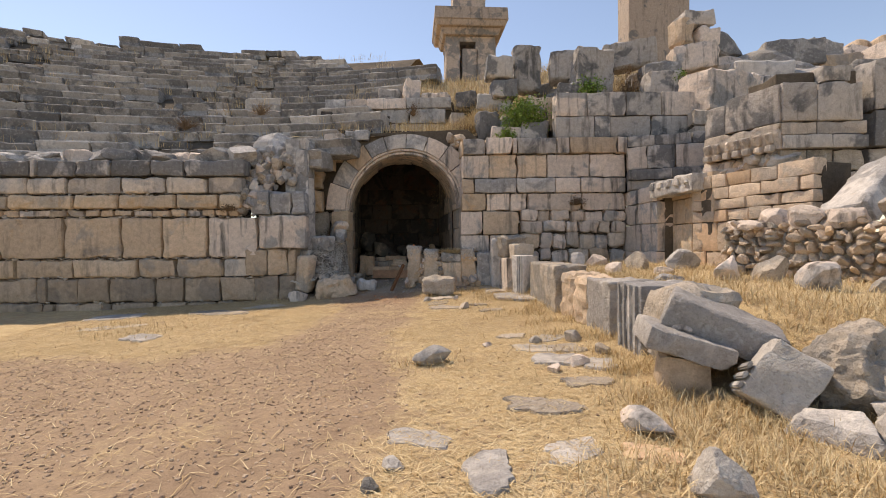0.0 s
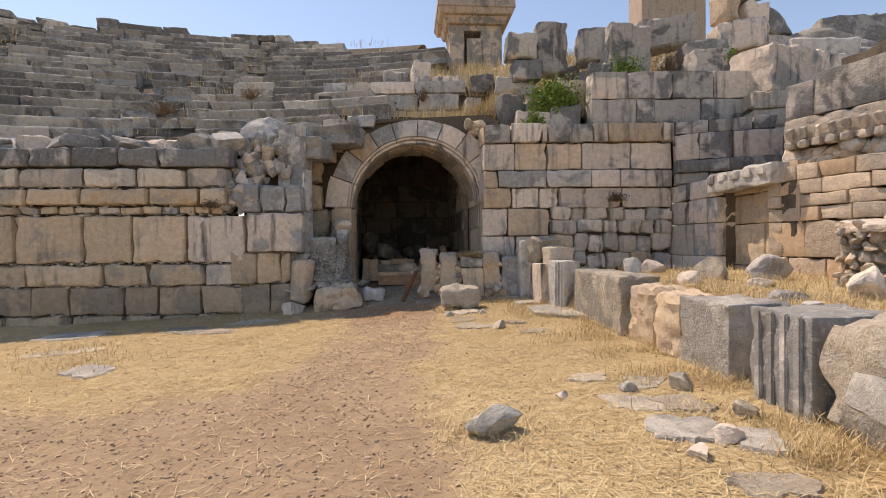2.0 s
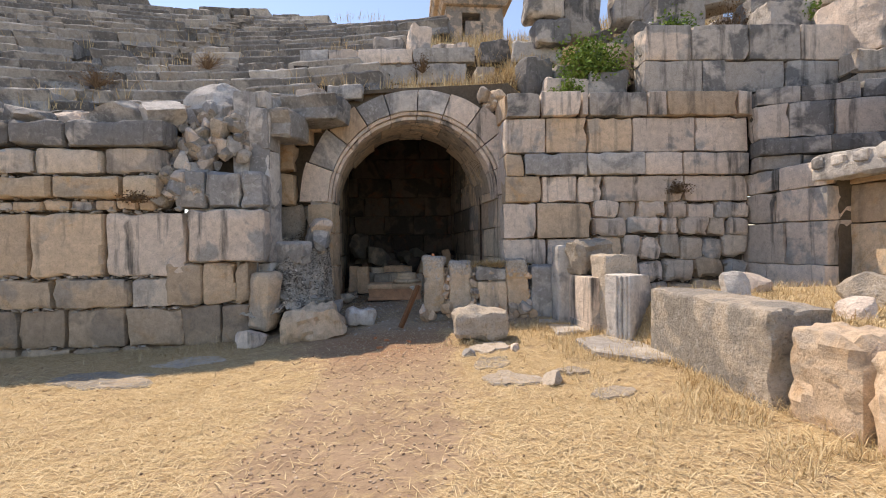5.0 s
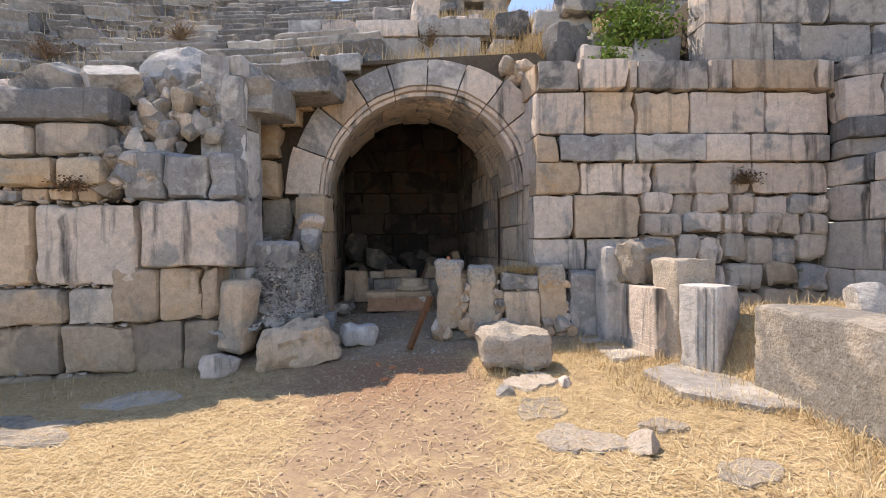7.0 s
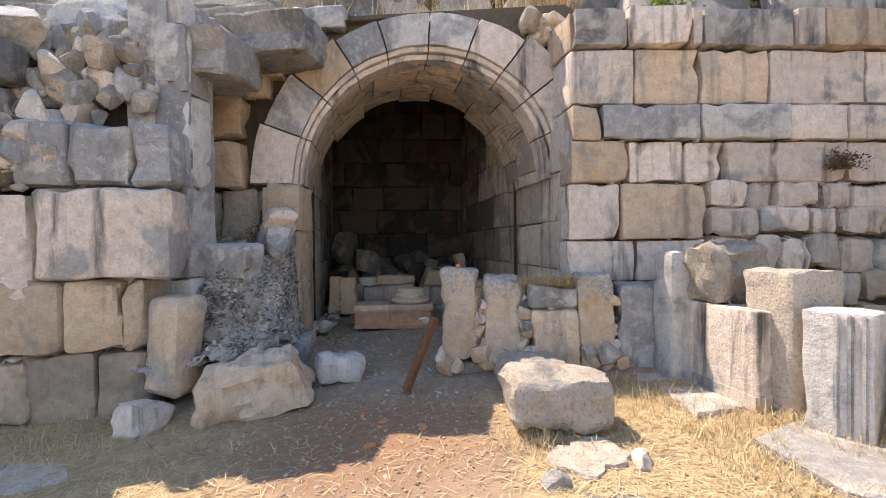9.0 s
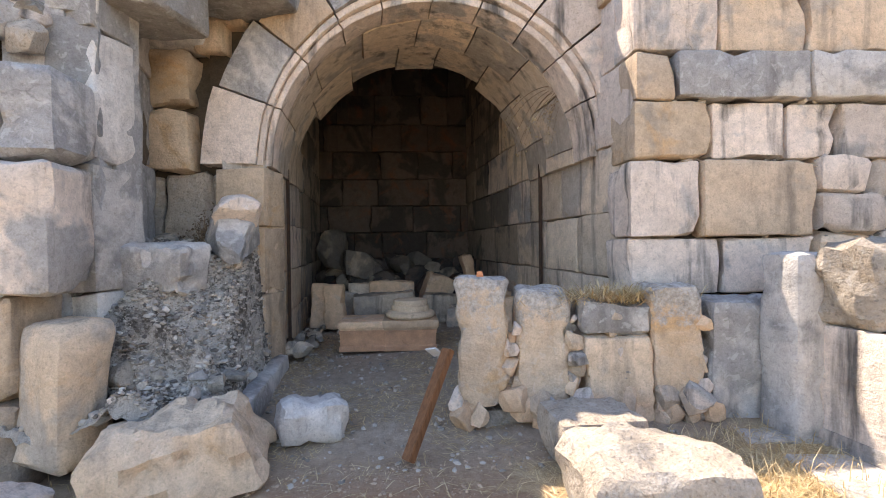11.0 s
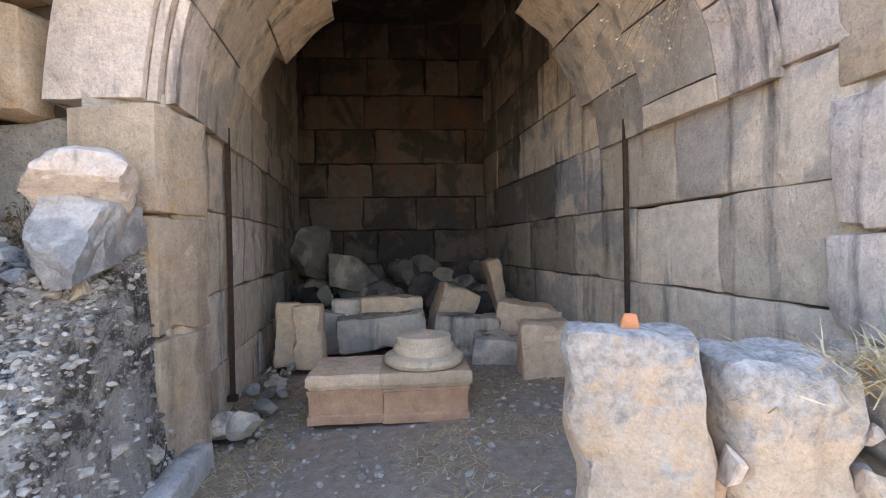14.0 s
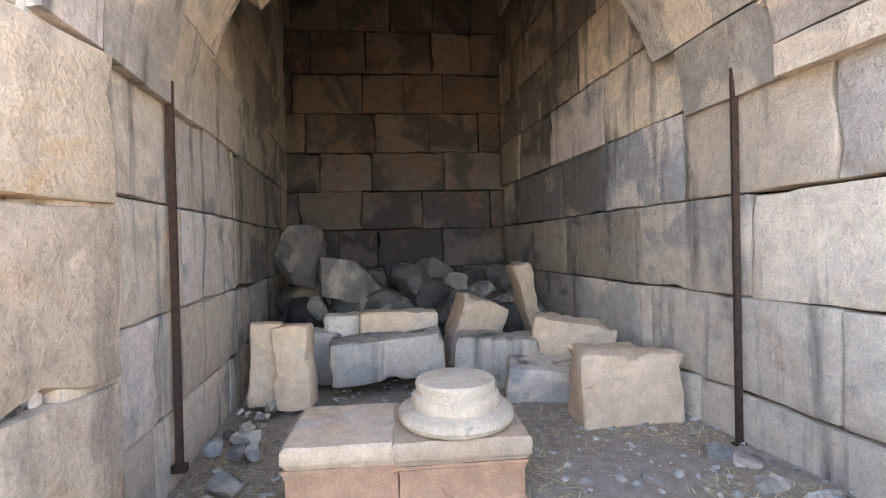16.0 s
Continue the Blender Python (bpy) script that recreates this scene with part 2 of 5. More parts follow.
def link(name, verts, faces, mat, parent=None, smooth=34):
    me = bpy.data.meshes.new(name)
    me.from_pydata(verts, [], faces)
    me.materials.append(mat)
    if smooth:
        me.polygons.foreach_set("use_smooth", [True] * len(me.polygons))
        me.set_sharp_from_angle(angle=radians(smooth))
    me.update()
    ob = new(name, me)
    if parent is not None:
        ob.parent = parent
    return ob


def block_data(w, d, h, seed, cell=0.14, r=0.03, rough=0.012, chip=0.03, taper=0.0):
    """A hewn block, centred: bevelled edges, worn corners, uneven faces. Returns verts and faces."""
    half = (w / 2, d / 2, h / 2)
    r = min(r, min(half) * 0.45)
    axes = []
    for s in half:
        n = max(1, min(14, int(2 * (s - r) / cell)))
        axes.append([-s, *[-(s - r) + 2 * (s - r) * i / n for i in range(n + 1)], s])
    off = Vector((seed * 7.31 % 91, seed * 3.77 % 83, seed * 5.13 % 79))
    index, verts, faces = {}, [], []

    def vert(i, j, k):
        key = (i, j, k)
        if key in index:
            return index[key]
        p = Vector((axes[0][i], axes[1][j], axes[2][k]))
        q = Vector([max(-(s - r), min(s - r, c)) for s, c in zip(half, p)])
        away = p - q
        nrm = away.normalized() if away.length > 1e-6 else Vector((0, 0, 1))
        p = q + nrm * (r if away.length > 1e-6 else 0)
        near = sum(1 for s, c in zip(half, q) if abs(c) > s - r - cell * 1.2)
        n1 = fbm(p * 2.3 + off)
        n2 = fbm(p * 8.0 + off)
        p = p + nrm * (rough * (1.0 * n1 + 0.8 * n2))
        if near >= 2:
            bite = max(0.0, fbm(p * 4.3 + off * 1.7) - 0.2) * chip * (near - 1)
            p = p - (p - q * 0.75).normalized() * min(bite * 1.8, 0.05)
        if taper:
            f = 1 - taper * (p.z / h + 0.5)
            p = Vector((p.x * f, p.y * f, p.z))
        index[key] = len(verts)
        verts.append(p)
        return index[key]

    nx, ny, nz = (len(a) - 1 for a in axes)
    for i in range(nx):
        for j in range(ny):
            faces.append((vert(i, j, 0), vert(i, j + 1, 0), vert(i + 1, j + 1, 0), vert(i + 1, j, 0)))
            faces.append((vert(i, j, nz), vert(i + 1, j, nz), vert(i + 1, j + 1, nz), vert(i, j + 1, nz)))
    for i in range(nx):
        for k in range(nz):
            faces.append((vert(i, 0, k), vert(i + 1, 0, k), vert(i + 1, 0, k + 1), vert(i, 0, k + 1)))
            faces.append((vert(i, ny, k), vert(i, ny, k + 1), vert(i + 1, ny, k + 1), vert(i + 1, ny, k)))
    for j in range(ny):
        for k in range(nz):
            faces.append((vert(0, j, k), vert(0, j, k + 1), vert(0, j + 1, k + 1), vert(0, j + 1, k)))
            faces.append((vert(nx, j, k), vert(nx, j + 1, k), vert(nx, j + 1, k + 1), vert(nx, j, k + 1)))
    return verts, faces


SEED = [0]


def block(name, size, place, mat, parent=None, turn=(0, 0, 0), **kw):
    """One stone block, its base centre at place."""
    SEED[0] += 1
    v, f = block_data(*size, SEED[0], **kw)
    ob = link(name, v, f, mat, parent)
    ob.matrix_world = pose(place[0], place[1], place[2] + size[2] / 2, *turn)
    return ob


_ICO = {}


def ico(level):
    if level not in _ICO:
        bm = bmesh.new()
        bmesh.ops.create_icosphere(bm, subdivisions=level, radius=1.0)
        bm.verts.ensure_lookup_table()
        _ICO[level] = ([v.co.copy() for v in bm.verts], [tuple(v.index for v in f.verts) for f in bm.faces])
        bm.free()
    return _ICO[level]


def rock_data(size, seed, level=4, cuts=13, rough=0.045, sharp=0.97):
    """A broken stone: a ball cut by random planes, with uneven faces, flattened underneath."""
    rng = random.Random(seed)
    base, faces = ico(level)
    planes = []
    for _ in range(cuts):
        n = Vector((rng.gauss(0, 1), rng.gauss(0, 1), rng.gauss(0, 0.8))).normalized()
        planes.append((n, rng.uniform(0.42, 0.78)))
    planes.append((Vector((0, 0, -1)), 0.6))
    off = Vector((rng.uniform(0, 50), rng.uniform(0, 50), rng.uniform(0, 50)))
    verts = []
    for v in base:
        p = v.copy()
        for n, d in planes:
            over = p.dot(n) - d
            if over > 0:
                p -= n * over * sharp
        p += v * (rough * (fbm(p * 2.2 + off) + 0.8 * fbm(p * 7.0 + off)))
        verts.append(Vector((p.x * size[0] * 0.72, p.y * size[1] * 0.72, (p.z + 0.6) * size[2] * 0.78)))
    return verts, faces


def rock(name, size, place, mat, parent=None, turn=(0, 0, 0), seed=None, **kw):
    SEED[0] += 1
    v, f = rock_data(size, seed or SEED[0], **kw)
    ob = link(name, v, f, mat, parent, smooth=22)
    ob.matrix_world = pose(*place, *turn)
    return ob


def smooth01(a, b, x):
    u = max(0.0, min(1.0, (x - a) / (b - a)))
    return u * u * (3 - 2 * u)


def bench_x(y):
    return 1.85 + max(-2.6, min(9.0, 10.0 - y)) * 0.17


def gz(x, y):
    """Height of the ground."""
    z = 0.045 * max(-9.0, min(0.0, x)) + 0.04 * max(0.0, min(4.0, x)) + 0.02 * max(-8.0, min(10.0, y - 5.0))
    z += 0.2 * smooth01(11.8, 14.2, y) * smooth01(-5.2, -3.4, x) * (1 - smooth01(1.5, 3.0, x))
    z += 0.62 * smooth01(bench_x(y) + 0.15, bench_x(y) + 0.75, x) * (1 - smooth01(11.2, 12.0, y)) * smooth01(1.5, 4.0, y)
    z += 0.02 * noise.noise(Vector((x * 0.9, y * 0.9, 0))) + 0.012 * noise.noise(Vector((x * 3.1, y * 3.1, 5)))
    return z


def course_wall(name, p0, p1, out, courses, mats, label, thick=0.7, core=True, gap=0.012, seed=1, depth=0.5, r=0.018,
                rough=0.014, chip=0.045, jitter=0.022, core_mat=None, trim=(0.0, 0.0), lean=0.6):
    """A wall of hewn blocks from p0 to p1 in plan, faced towards out. courses: (z0, z1, joints along the wall, proud)."""
    rng = random.Random(seed)
    a, b = Vector((*p0, 0)), Vector((*p1, 0))
    u = (b - a).normalized()
    n = Vector((*out, 0)).normalized()
    n = (n - u * n.dot(u)).normalized()
    ang = math.degrees(math.atan2(u.y, u.x))
    z0, z1 = min(c[0] for c in courses), max(c[1] for c in courses)
    length = (b - a).length - sum(trim)
    mid = (a + b) / 2 + u * (trim[0] - trim[1]) / 2 - n * (thick / 2 + 0.22)
    SEED[0] += 1
    v, f = block_data(length - 0.06, thick, z1 - z0 - 0.08, SEED[0], cell=0.4, rough=0.03)
    wall = tagged(link(name, v, f, core_mat or MORTAR), label, "wall", kind="structure")
    wall.matrix_world = pose(mid.x, mid.y, (z0 + z1) / 2 - 0.02, 0, 0, ang)
    inv = wall.matrix_world.inverted()
    for c in courses:
        cz0, cz1, joints = c[:3]
        proud = c[3] if len(c) > 3 else 0.0
        slit = gap * 0.35 if len(c) > 4 and c[4] is DIRTY else gap
        for j0, j1 in zip(joints, joints[1:]):
            w = j1 - j0 - slit
            if w < 0.05:
                continue
            p = proud + rng.uniform(-jitter, jitter)
            d = depth
            ctr = a + u * ((j0 + j1) / 2) - n * (d / 2 - p)
            top = cz1 - slit + rng.uniform(-0.006, 0.006)
            SEED[0] += 1
            v, f = block_data(w, d, top - cz0, SEED[0], r=r, rough=rough, chip=chip)
            mat = c[4] if len(c) > 4 else mats((j0 + j1) / 2, rng) if callable(mats) else rng.choices([m for m, _ in mats], [k for _, k in mats])[0]
            ob = link("block", v, f, mat, wall)
            tilt = rng.uniform(-lean, lean)
            ob.matrix_parent_inverse = inv
            ob.matrix_basis = pose(ctr.x, ctr.y, (cz0 + top) / 2, 0, tilt * 0.5, ang + tilt)
    return wall


def run(length, lo, hi, rng, start=0.0):
    """Joints at uneven steps."""
    out = [start]
    while out[-1] < start + length - hi:
        out.append(out[-1] + rng.uniform(lo, hi))
    out.append(start + length)
    return out


# ---- ground ----
def cover(x, y):
    """Straw, red earth, grey dust, each 0 to 1."""
    n = noise.noise(Vector((x * 0.7, y * 0.7, 9))) * 0.9 + noise.noise(Vector((x * 2.0, y * 2.0, 4))) * 0.35
    right = smooth01(-0.2, -1.0, x + 0.25 * n)
    left = smooth01(-3.1 + 0.13 * max(0.0, y - 6.0), -2.3 + 0.13 * max(0.0, y - 6.0), x + 0.4 * n)
    left = max(left, 1 - smooth01(5.2, 7.6, y + 0.8 * n))
    bare = right * left * (1 - 0.8 * smooth01(10.6, 12.0, y))
    straw = 0.80 - (0.72 - 0.2 * smooth01(5.0, 8.0, y)) * bare + 0.30 * n
    red = math.exp(-(((x + 1.7) / 1.1) ** 2 + ((y - 11.7) / 1.0) ** 2)) * 1.1
    straw -= red * 0.9
    grey = smooth01(12.0, 13.0, y) * smooth01(-5.0, -3.8, x) * (1 - smooth01(0.9, 1.5, x))
    straw = straw * (1 - grey)
    return max(0, min(1, straw)), max(0, min(1, red * (1 - 0.7 * grey))), 0.75 * grey


def make_ground():
    xs = [-900, -300, -100, -45, -25, -18] + [-14 + 0.12 * i for i in range(int(23 / 0.12))] + [9.2, 11, 15, 25, 60, 150, 400, 900]
    ys = [-900, -300, -100, -45, -20, -8, -3, -1] + [0.0 + 0.12 * i for i in range(int(21.5 / 0.12))] + [22, 26, 34, 60, 150, 400, 900]
    verts = [(x, y, gz(x, y)) for y in ys for x in xs]
    w = len(xs)
    faces = [(j * w + i, j * w + i + 1, (j + 1) * w + i + 1, (j + 1) * w + i) for j in range(len(ys) - 1) for i in range(w - 1)]
    ob = tagged(link("ground", verts, faces, GROUND), "trodden dry earth with straw litter and loose stones", "ground", kind="structure")
    layer = ob.data.color_attributes.new("cover", "FLOAT_COLOR", "POINT")
    flat = []
    for v in verts:
        flat += [*cover(v[0], v[1]), 1.0]
    layer.data.foreach_set("color", flat)


make_ground()

# ---- podium wall below the seats ----
rng = random.Random(11)
X0 = -16.0


def rel(xs, x0=X0):
    return [x - x0 for x in xs]


def far_run(lo, hi, end, rng=rng):
    out = [X0]
    while out[-1] < end - hi:
        out.append(out[-1] + rng.uniform(lo, hi))
    return out + [end]


podium = course_wall(
    "wall_podium", (X0, 11.95), (-4.95, 12.36), (0, -1),
    [(-0.75, -0.05, rel(far_run(0.8, 1.3, -10.2) + [-9.0, -8.75, -7.6, -6.8, -6.0, -4.98]), -0.02, DIRTY),
     (-0.05, 0.60, rel(far_run(0.8, 1.3, -10.4) + [-9.6, -8.80, -7.60, -6.85, -5.9, -4.98]), -0.02, DIRTY),
     (0.60, 1.12, rel(far_run(0.8, 1.3, -11.2) + [-9.7, -8.05, -7.05, -5.82, -5.05])),
     (1.12, 2.22, rel(far_run(0.9, 1.4, -11.6) + [-9.95, -8.48, -7.40, -6.22, -4.92])),
     (2.22, 2.42, rel(far_run(0.3, 0.5, -5.4)), -0.01),
     (2.42, 2.82, rel(far_run(0.9, 1.6, -11.3) + [-9.67, -8.5, -7.0, -5.9, -5.3]), 0.06, ORANGE),
     (2.82, 3.28, rel(far_run(0.7, 1.2, -10.85) + [-9.85, -8.42, -7.3, -6.22, -5.3]), 0.0, BUFF),
     (3.28, 3.74, rel(far_run(0.9, 1.2, -10.6) + [-9.60, -8.73, -7.68, -6.82, -5.2]), 0.03, PATINA)],
    ((WARM, 6), (LIME, 2), (BUFF, 1)), "podium wall of weathered pale limestone blocks", trim=(0.0, 0.6), thick=1.2, seed=3, r=0.06, rough=0.03, chip=0.1, gap=0.042)

# end pier of the podium
course_wall(
    "wall_pier_front", (-5.1, 12.38), (-3.62, 12.5), (0, -1),
    [(-0.15, 0.62, [0, 0.7, 1.2], 0.0, DIRTY), (0.62, 1.34, [-0.15, 0.42, 0.95, 1.18], 0.02, WARM), (1.34, 2.24, [0.22, 1.46], 0.10, LIME), (2.24, 2.88, [0.0, 0.5, 1.05, 1.44], 0.0, GREY)],
    ((LIME, 3), (WARM, 2)), "broken end of the podium wall in grey limestone", core_mat=GREY, trim=(0.1, 0.35), thick=0.6, seed=8, r=0.06, rough=0.03, chip=0.09)
course_wall(
    "wall_pier_side", (-3.74, 13.05), (-4.1, 14.4), (1, 0),
    [(0.1, 1.3, [0.1, 0.8, 1.55]), (1.3, 2.5, [0, 1.55]), (2.5, 3.45, [0, 0.7, 1.55]), (3.45, 4.1, [0, 1.55]), (4.1, 4.45, [0.2, 1.5])],
    ((GREY, 1),), "side of the wall end, smooth grey blocks", thick=0.4, seed=9, depth=0.35, core_mat=GREY)
course_wall("wall_pier_shaft", (-4.28, 13.12), (-3.74, 13.02), (0, -1), [(0.2, 1.3, [0, 0.54]), (1.3, 2.3, [0, 0.54]), (2.3, 3.35, [0, 0.54]), (3.35, 4.1, [0.02, 0.54]), (4.1, 4.42, [0.05, 0.5])],
            ((GREY, 1),), "tall smooth grey shaft of the wall end", thick=0.3, seed=10, depth=0.4, core_mat=GREY)
rng = random.Random(90)
for n in range(190):
    x, z = rng.uniform(-5.75, -4.1), rng.uniform(2.25, 4.0)
    if z < 2.95 and -4.72 < x < -4.0:
        continue
    s = rng.uniform(0.13, 0.32)
    tagged(rock("broken_stone", (s * 1.3, s, s), (x, 12.52 + 0.40 * (z - 2.3) + rng.uniform(-0.1, 0.15), z), rng.choice((GREY, ROUGH, LIME, ROUGH)), None, (rng.uniform(-25, 25), rng.uniform(-25, 25), rng.uniform(0, 360)), level=3),
           "rough grey core stone of the broken wall end", "stone", "core stones of the broken wall")
tagged(block("wall_core", (1.3, 1.1, 3.75), (-4.72, 13.75, 0.0), MORTAR, None, (0, 0, 3), cell=0.12, r=0.12, rough=0.09, chip=0.2), "rough mortared core of the wall end", "wall", kind="structure")
tagged(rock("leaning_boulder", (0.85, 0.66, 0.78), (-4.9, 13.3, 3.72), GREY, None, (10, 18, 30), seed=907, cuts=12), "pale broken boulder leaning on the wall end", "boulder")

# ---- arch and vault ----
AX = Vector((-0.115, 0.9934, 0))          # the way the vault runs
ARCH_R, ARCH_Z = 1.66, 2.50


def face_point(u):
    """A point on the arch's front, u metres right of its middle."""
    return Vector((-1.17 + u * 0.993, 14.07 - u * 0.13, 0))


def voussoir(name, a0, a1, r0, r1, s0, s1, mat, parent):
    """A wedge of the arch between two angles, from depth s0 to s1 behind the front."""
    off = Vector((3.7, 1.3, 2.9))
    na, nr, ns = 5, 4, max(3, int((s1 - s0) / 0.2))
    idx, verts, faces = {}, [], []

    def vert(i, j, k):
        if (i, j, k) in idx:
            return idx[i, j, k]
        e = 0.014
        fa, fr, fs = i / na, j / nr, k / ns
        edge = (i in (0, na)) + (j in (0, nr)) + (k in (0, ns))
        a = a0 + (a1 - a0) * fa
        r = r0 + (r1 - r0) * fr
        s = s0 + (s1 - s0) * fs
        if edge >= 2:
            a += (0.5 - fa) * 0.006
            r += (0.5 - fr) * 0.018
            s += (0.5 - fs) * 0.018
        p = face_point(-math.cos(a) * r) + AX * s + Vector((0, 0, ARCH_Z + math.sin(a) * r))
        p += Vector([fbm(p * 2.6 + off * (1 + q)) for q in range(3)]) * e
        idx[i, j, k] = len(verts)
        verts.append(p)
        return idx[i, j, k]

    for i in range(na):
        for j in range(nr):
            faces.append((vert(i, j, 0), vert(i, j + 1, 0), vert(i + 1, j + 1, 0), vert(i + 1, j, 0)))
            faces.append((vert(i, j, ns), vert(i + 1, j, ns), vert(i + 1, j + 1, ns), vert(i, j + 1, ns)))
        for k in range(ns):
            faces.append((vert(i, 0, k), vert(i + 1, 0, k), vert(i + 1, 0, k + 1), vert(i, 0, k + 1)))
            faces.append((vert(i, nr, k), vert(i, nr, k + 1), vert(i + 1, nr, k + 1), vert(i + 1, nr, k)))
    for j in range(nr):
        for k in range(ns):
            faces.append((vert(0, j, k), vert(0, j, k + 1), vert(0, j + 1, k + 1), vert(0, j + 1, k)))
            faces.append((vert(na, j, k), vert(na, j + 1, k), vert(na, j + 1, k + 1), vert(na, j, k + 1)))
    ob = link(name, verts, faces, mat, parent, smooth=False)
    return ob


arch = tagged(new("arch"), "round arch of pale limestone voussoirs over the vaulted passage", "arch", kind="structure")
cuts = [0.0, 0.36, 0.70, 1.02, 1.30, 1.62, 1.92, 2.22, 2.50, 2.80, 3.1416]
for n, (a0, a1) in enumerate(zip(cuts, cuts[1:])):
    outer = (0.78, 0.72, 0.66, 0.62, 0.60, 0.60, 0.62, 0.70, 0.74, 0.72)[n]
    voussoir("voussoir", a0 + 0.003, a1 - 0.003, ARCH_R + 0.16, ARCH_R + outer, 0.0, 0.55, (LIME, GREY, WARM, GREY, GREY, GREY, LIME, LIME, LIME, WARM)[n], arch)
    voussoir("moulding", a0 + 0.002, a1 - 0.002, ARCH_R + 0.085, ARCH_R + 0.17, 0.05, 0.5, LIME, arch)
    voussoir("moulding", a0 + 0.002, a1 - 0.002, ARCH_R, ARCH_R + 0.09, 0.11, 0.5, LIME, arch)
barrel = tagged(new("barrel_vault"), "broken barrel vault of dressed limestone behind the arch", "vault", kind="structure")
rng = random.Random(5)
for ring, (s0, s1, dr) in enumerate(((0.5, 1.25, 0.05), (1.25, 2.1, 0.12))):
    a = 0.0
    steps = run(math.pi, 0.30, 0.42, rng)
    for n, (a0, a1) in enumerate(zip(steps, steps[1:])):
        voussoir("voussoir", a0 + 0.0015, a1 - 0.0015, ARCH_R - 0.02 + dr * 0.4 + rng.uniform(-0.008, 0.008), ARCH_R + 0.6, s0 + 0.002, s1 + (rng.uniform(-0.25, 0.2) if ring == 1 else 0), INNER, barrel)


def spandrel(name, a0, a1, r0, box, s0, s1, mat, label):
    """Backing masonry between the ring and an upright box round it."""
    n = 18
    verts, faces = [], []
    for s in (s0, s1):
        for i in range(n + 1):
            a = a0 + (a1 - a0) * i / n
            c, q = -math.cos(a), math.sin(a)
            k = min(box[0] / max(1e-4, abs(c)), box[1] / max(1e-4, q))
            for r in (r0, max(r0 + 0.05, k)):
                verts.append(face_point(c * r) + AX * s + Vector((0, 0, ARCH_Z + q * r)))
    m = 2 * (n + 1)
    for i in range(n):
        a, b2 = 2 * i, 2 * i + 2
        faces += [(a, a + 1, b2 + 1, b2), (m + a, m + b2, m + b2 + 1, m + a + 1), (a, b2, m + b2, m + a), (a + 1, m + a + 1, m + b2 + 1, b2 + 1)]
    return tagged(link(name, verts, faces, mat, None, False), label, "wall", kind="structure")


spandrel("wall_spandrel", 0.0, math.pi, ARCH_R + 0.45, (2.38, 2.36), 0.22, 2.2, MORTAR, "earth and rubble backing over the arch")
course_wall("wall_jamb", (-4.7, 14.52), (-3.1, 14.38), (0, -1),
            [(0.1, 0.9, [0.4, 1.5]), (0.9, 1.7, [0.3, 0.9, 1.7], -0.1, ROUGH), (1.7, 2.46, [0.0, 0.6, 1.15, 1.6], -0.12, ROUGH),
             (2.46, 3.14, [0.1, 0.5, 1.0], 0.02, ORANGE), (3.14, 3.76, [0.08, 0.5, 1.02], 0.03, ORANGE), (3.76, 4.1, [0.3, 1.2], 0.08, GREY)],
            ((LIME, 1),), "jamb of ochre blocks beside the arch", thick=0.5, seed=13, r=0.07, rough=0.04, chip=0.09, depth=0.4)
course_wall("wall_jamb_pillar", (-3.3, 14.28), (-2.86, 14.22), (0, -1), [(0.3, 1.15, [0, 0.44]), (1.15, 1.85, [0, 0.44]), (1.85, 2.46, [-0.1, 0.44])], ((ORANGE, 1), (WARM, 2)),
            "dressed pillar under the arch springing", thick=0.3, seed=15, depth=0.5, r=0.015, rough=0.01, chip=0.03, jitter=0.008, core_mat=WARM)
for x0, x1, z0, z1, y, mat in ((-4.8, -3.58, 4.3, 4.76, 14.35, GREY), (-3.56, -2.98, 4.32, 4.82, 14.2, LIME), (-3.5, -3.05, 3.98, 4.3, 14.4, WARM), (-3.62, -3.3, 3.7, 4.05, 14.42, WARM),
                               (-2.94, -2.2, 4.62, 4.95, 14.3, GREY)):
    tagged(block("spandrel_block", (x1 - x0, 0.6, z1 - z0), ((x0 + x1) / 2, y + 0.25, z0), mat, None, (0, 0, -6), r=0.05, rough=0.03, chip=0.08), "weathered block beside the arch ring", "stone block", kind="structure")
rng = random.Random(92)
for n in range(16):
    a = rng.uniform(2.15, 2.95)
    rr = ARCH_R + rng.uniform(0.85, 1.15)
    p = face_point(-math.cos(a) * rr) + Vector((0, 0, ARCH_Z + math.sin(a) * rr))
    s = rng.uniform(0.2, 0.36)
    tagged(rock("fill_stone", (s * 1.2, s, s * 0.9), (p.x, p.y + 0.12, p.z - s * 0.4), rng.choice((LIME, WARM, GREY)), None, (rng.uniform(-30, 30), rng.uniform(-30, 30), rng.uniform(0, 360)), level=3),
           "small fill stone above the arch ring", "stone", "fill stones by the arch")


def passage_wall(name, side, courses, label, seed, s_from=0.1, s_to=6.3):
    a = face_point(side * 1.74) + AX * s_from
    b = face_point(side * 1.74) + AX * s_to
    # Blocks past about 3.3 m are darker: smoke stain and painted depth shade.
    return course_wall(name, (a.x, a.y), (b.x, b.y), (-side, 0), courses, lambda d, r: SMOKE_SHADE if s_from + d + r.uniform(-0.7, 0.7) > 3.3 else r.choice((INNER, INNER, INNER, LIME)), label, thick=0.8, seed=seed, gap=0.008,
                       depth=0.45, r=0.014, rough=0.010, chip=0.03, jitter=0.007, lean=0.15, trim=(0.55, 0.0))


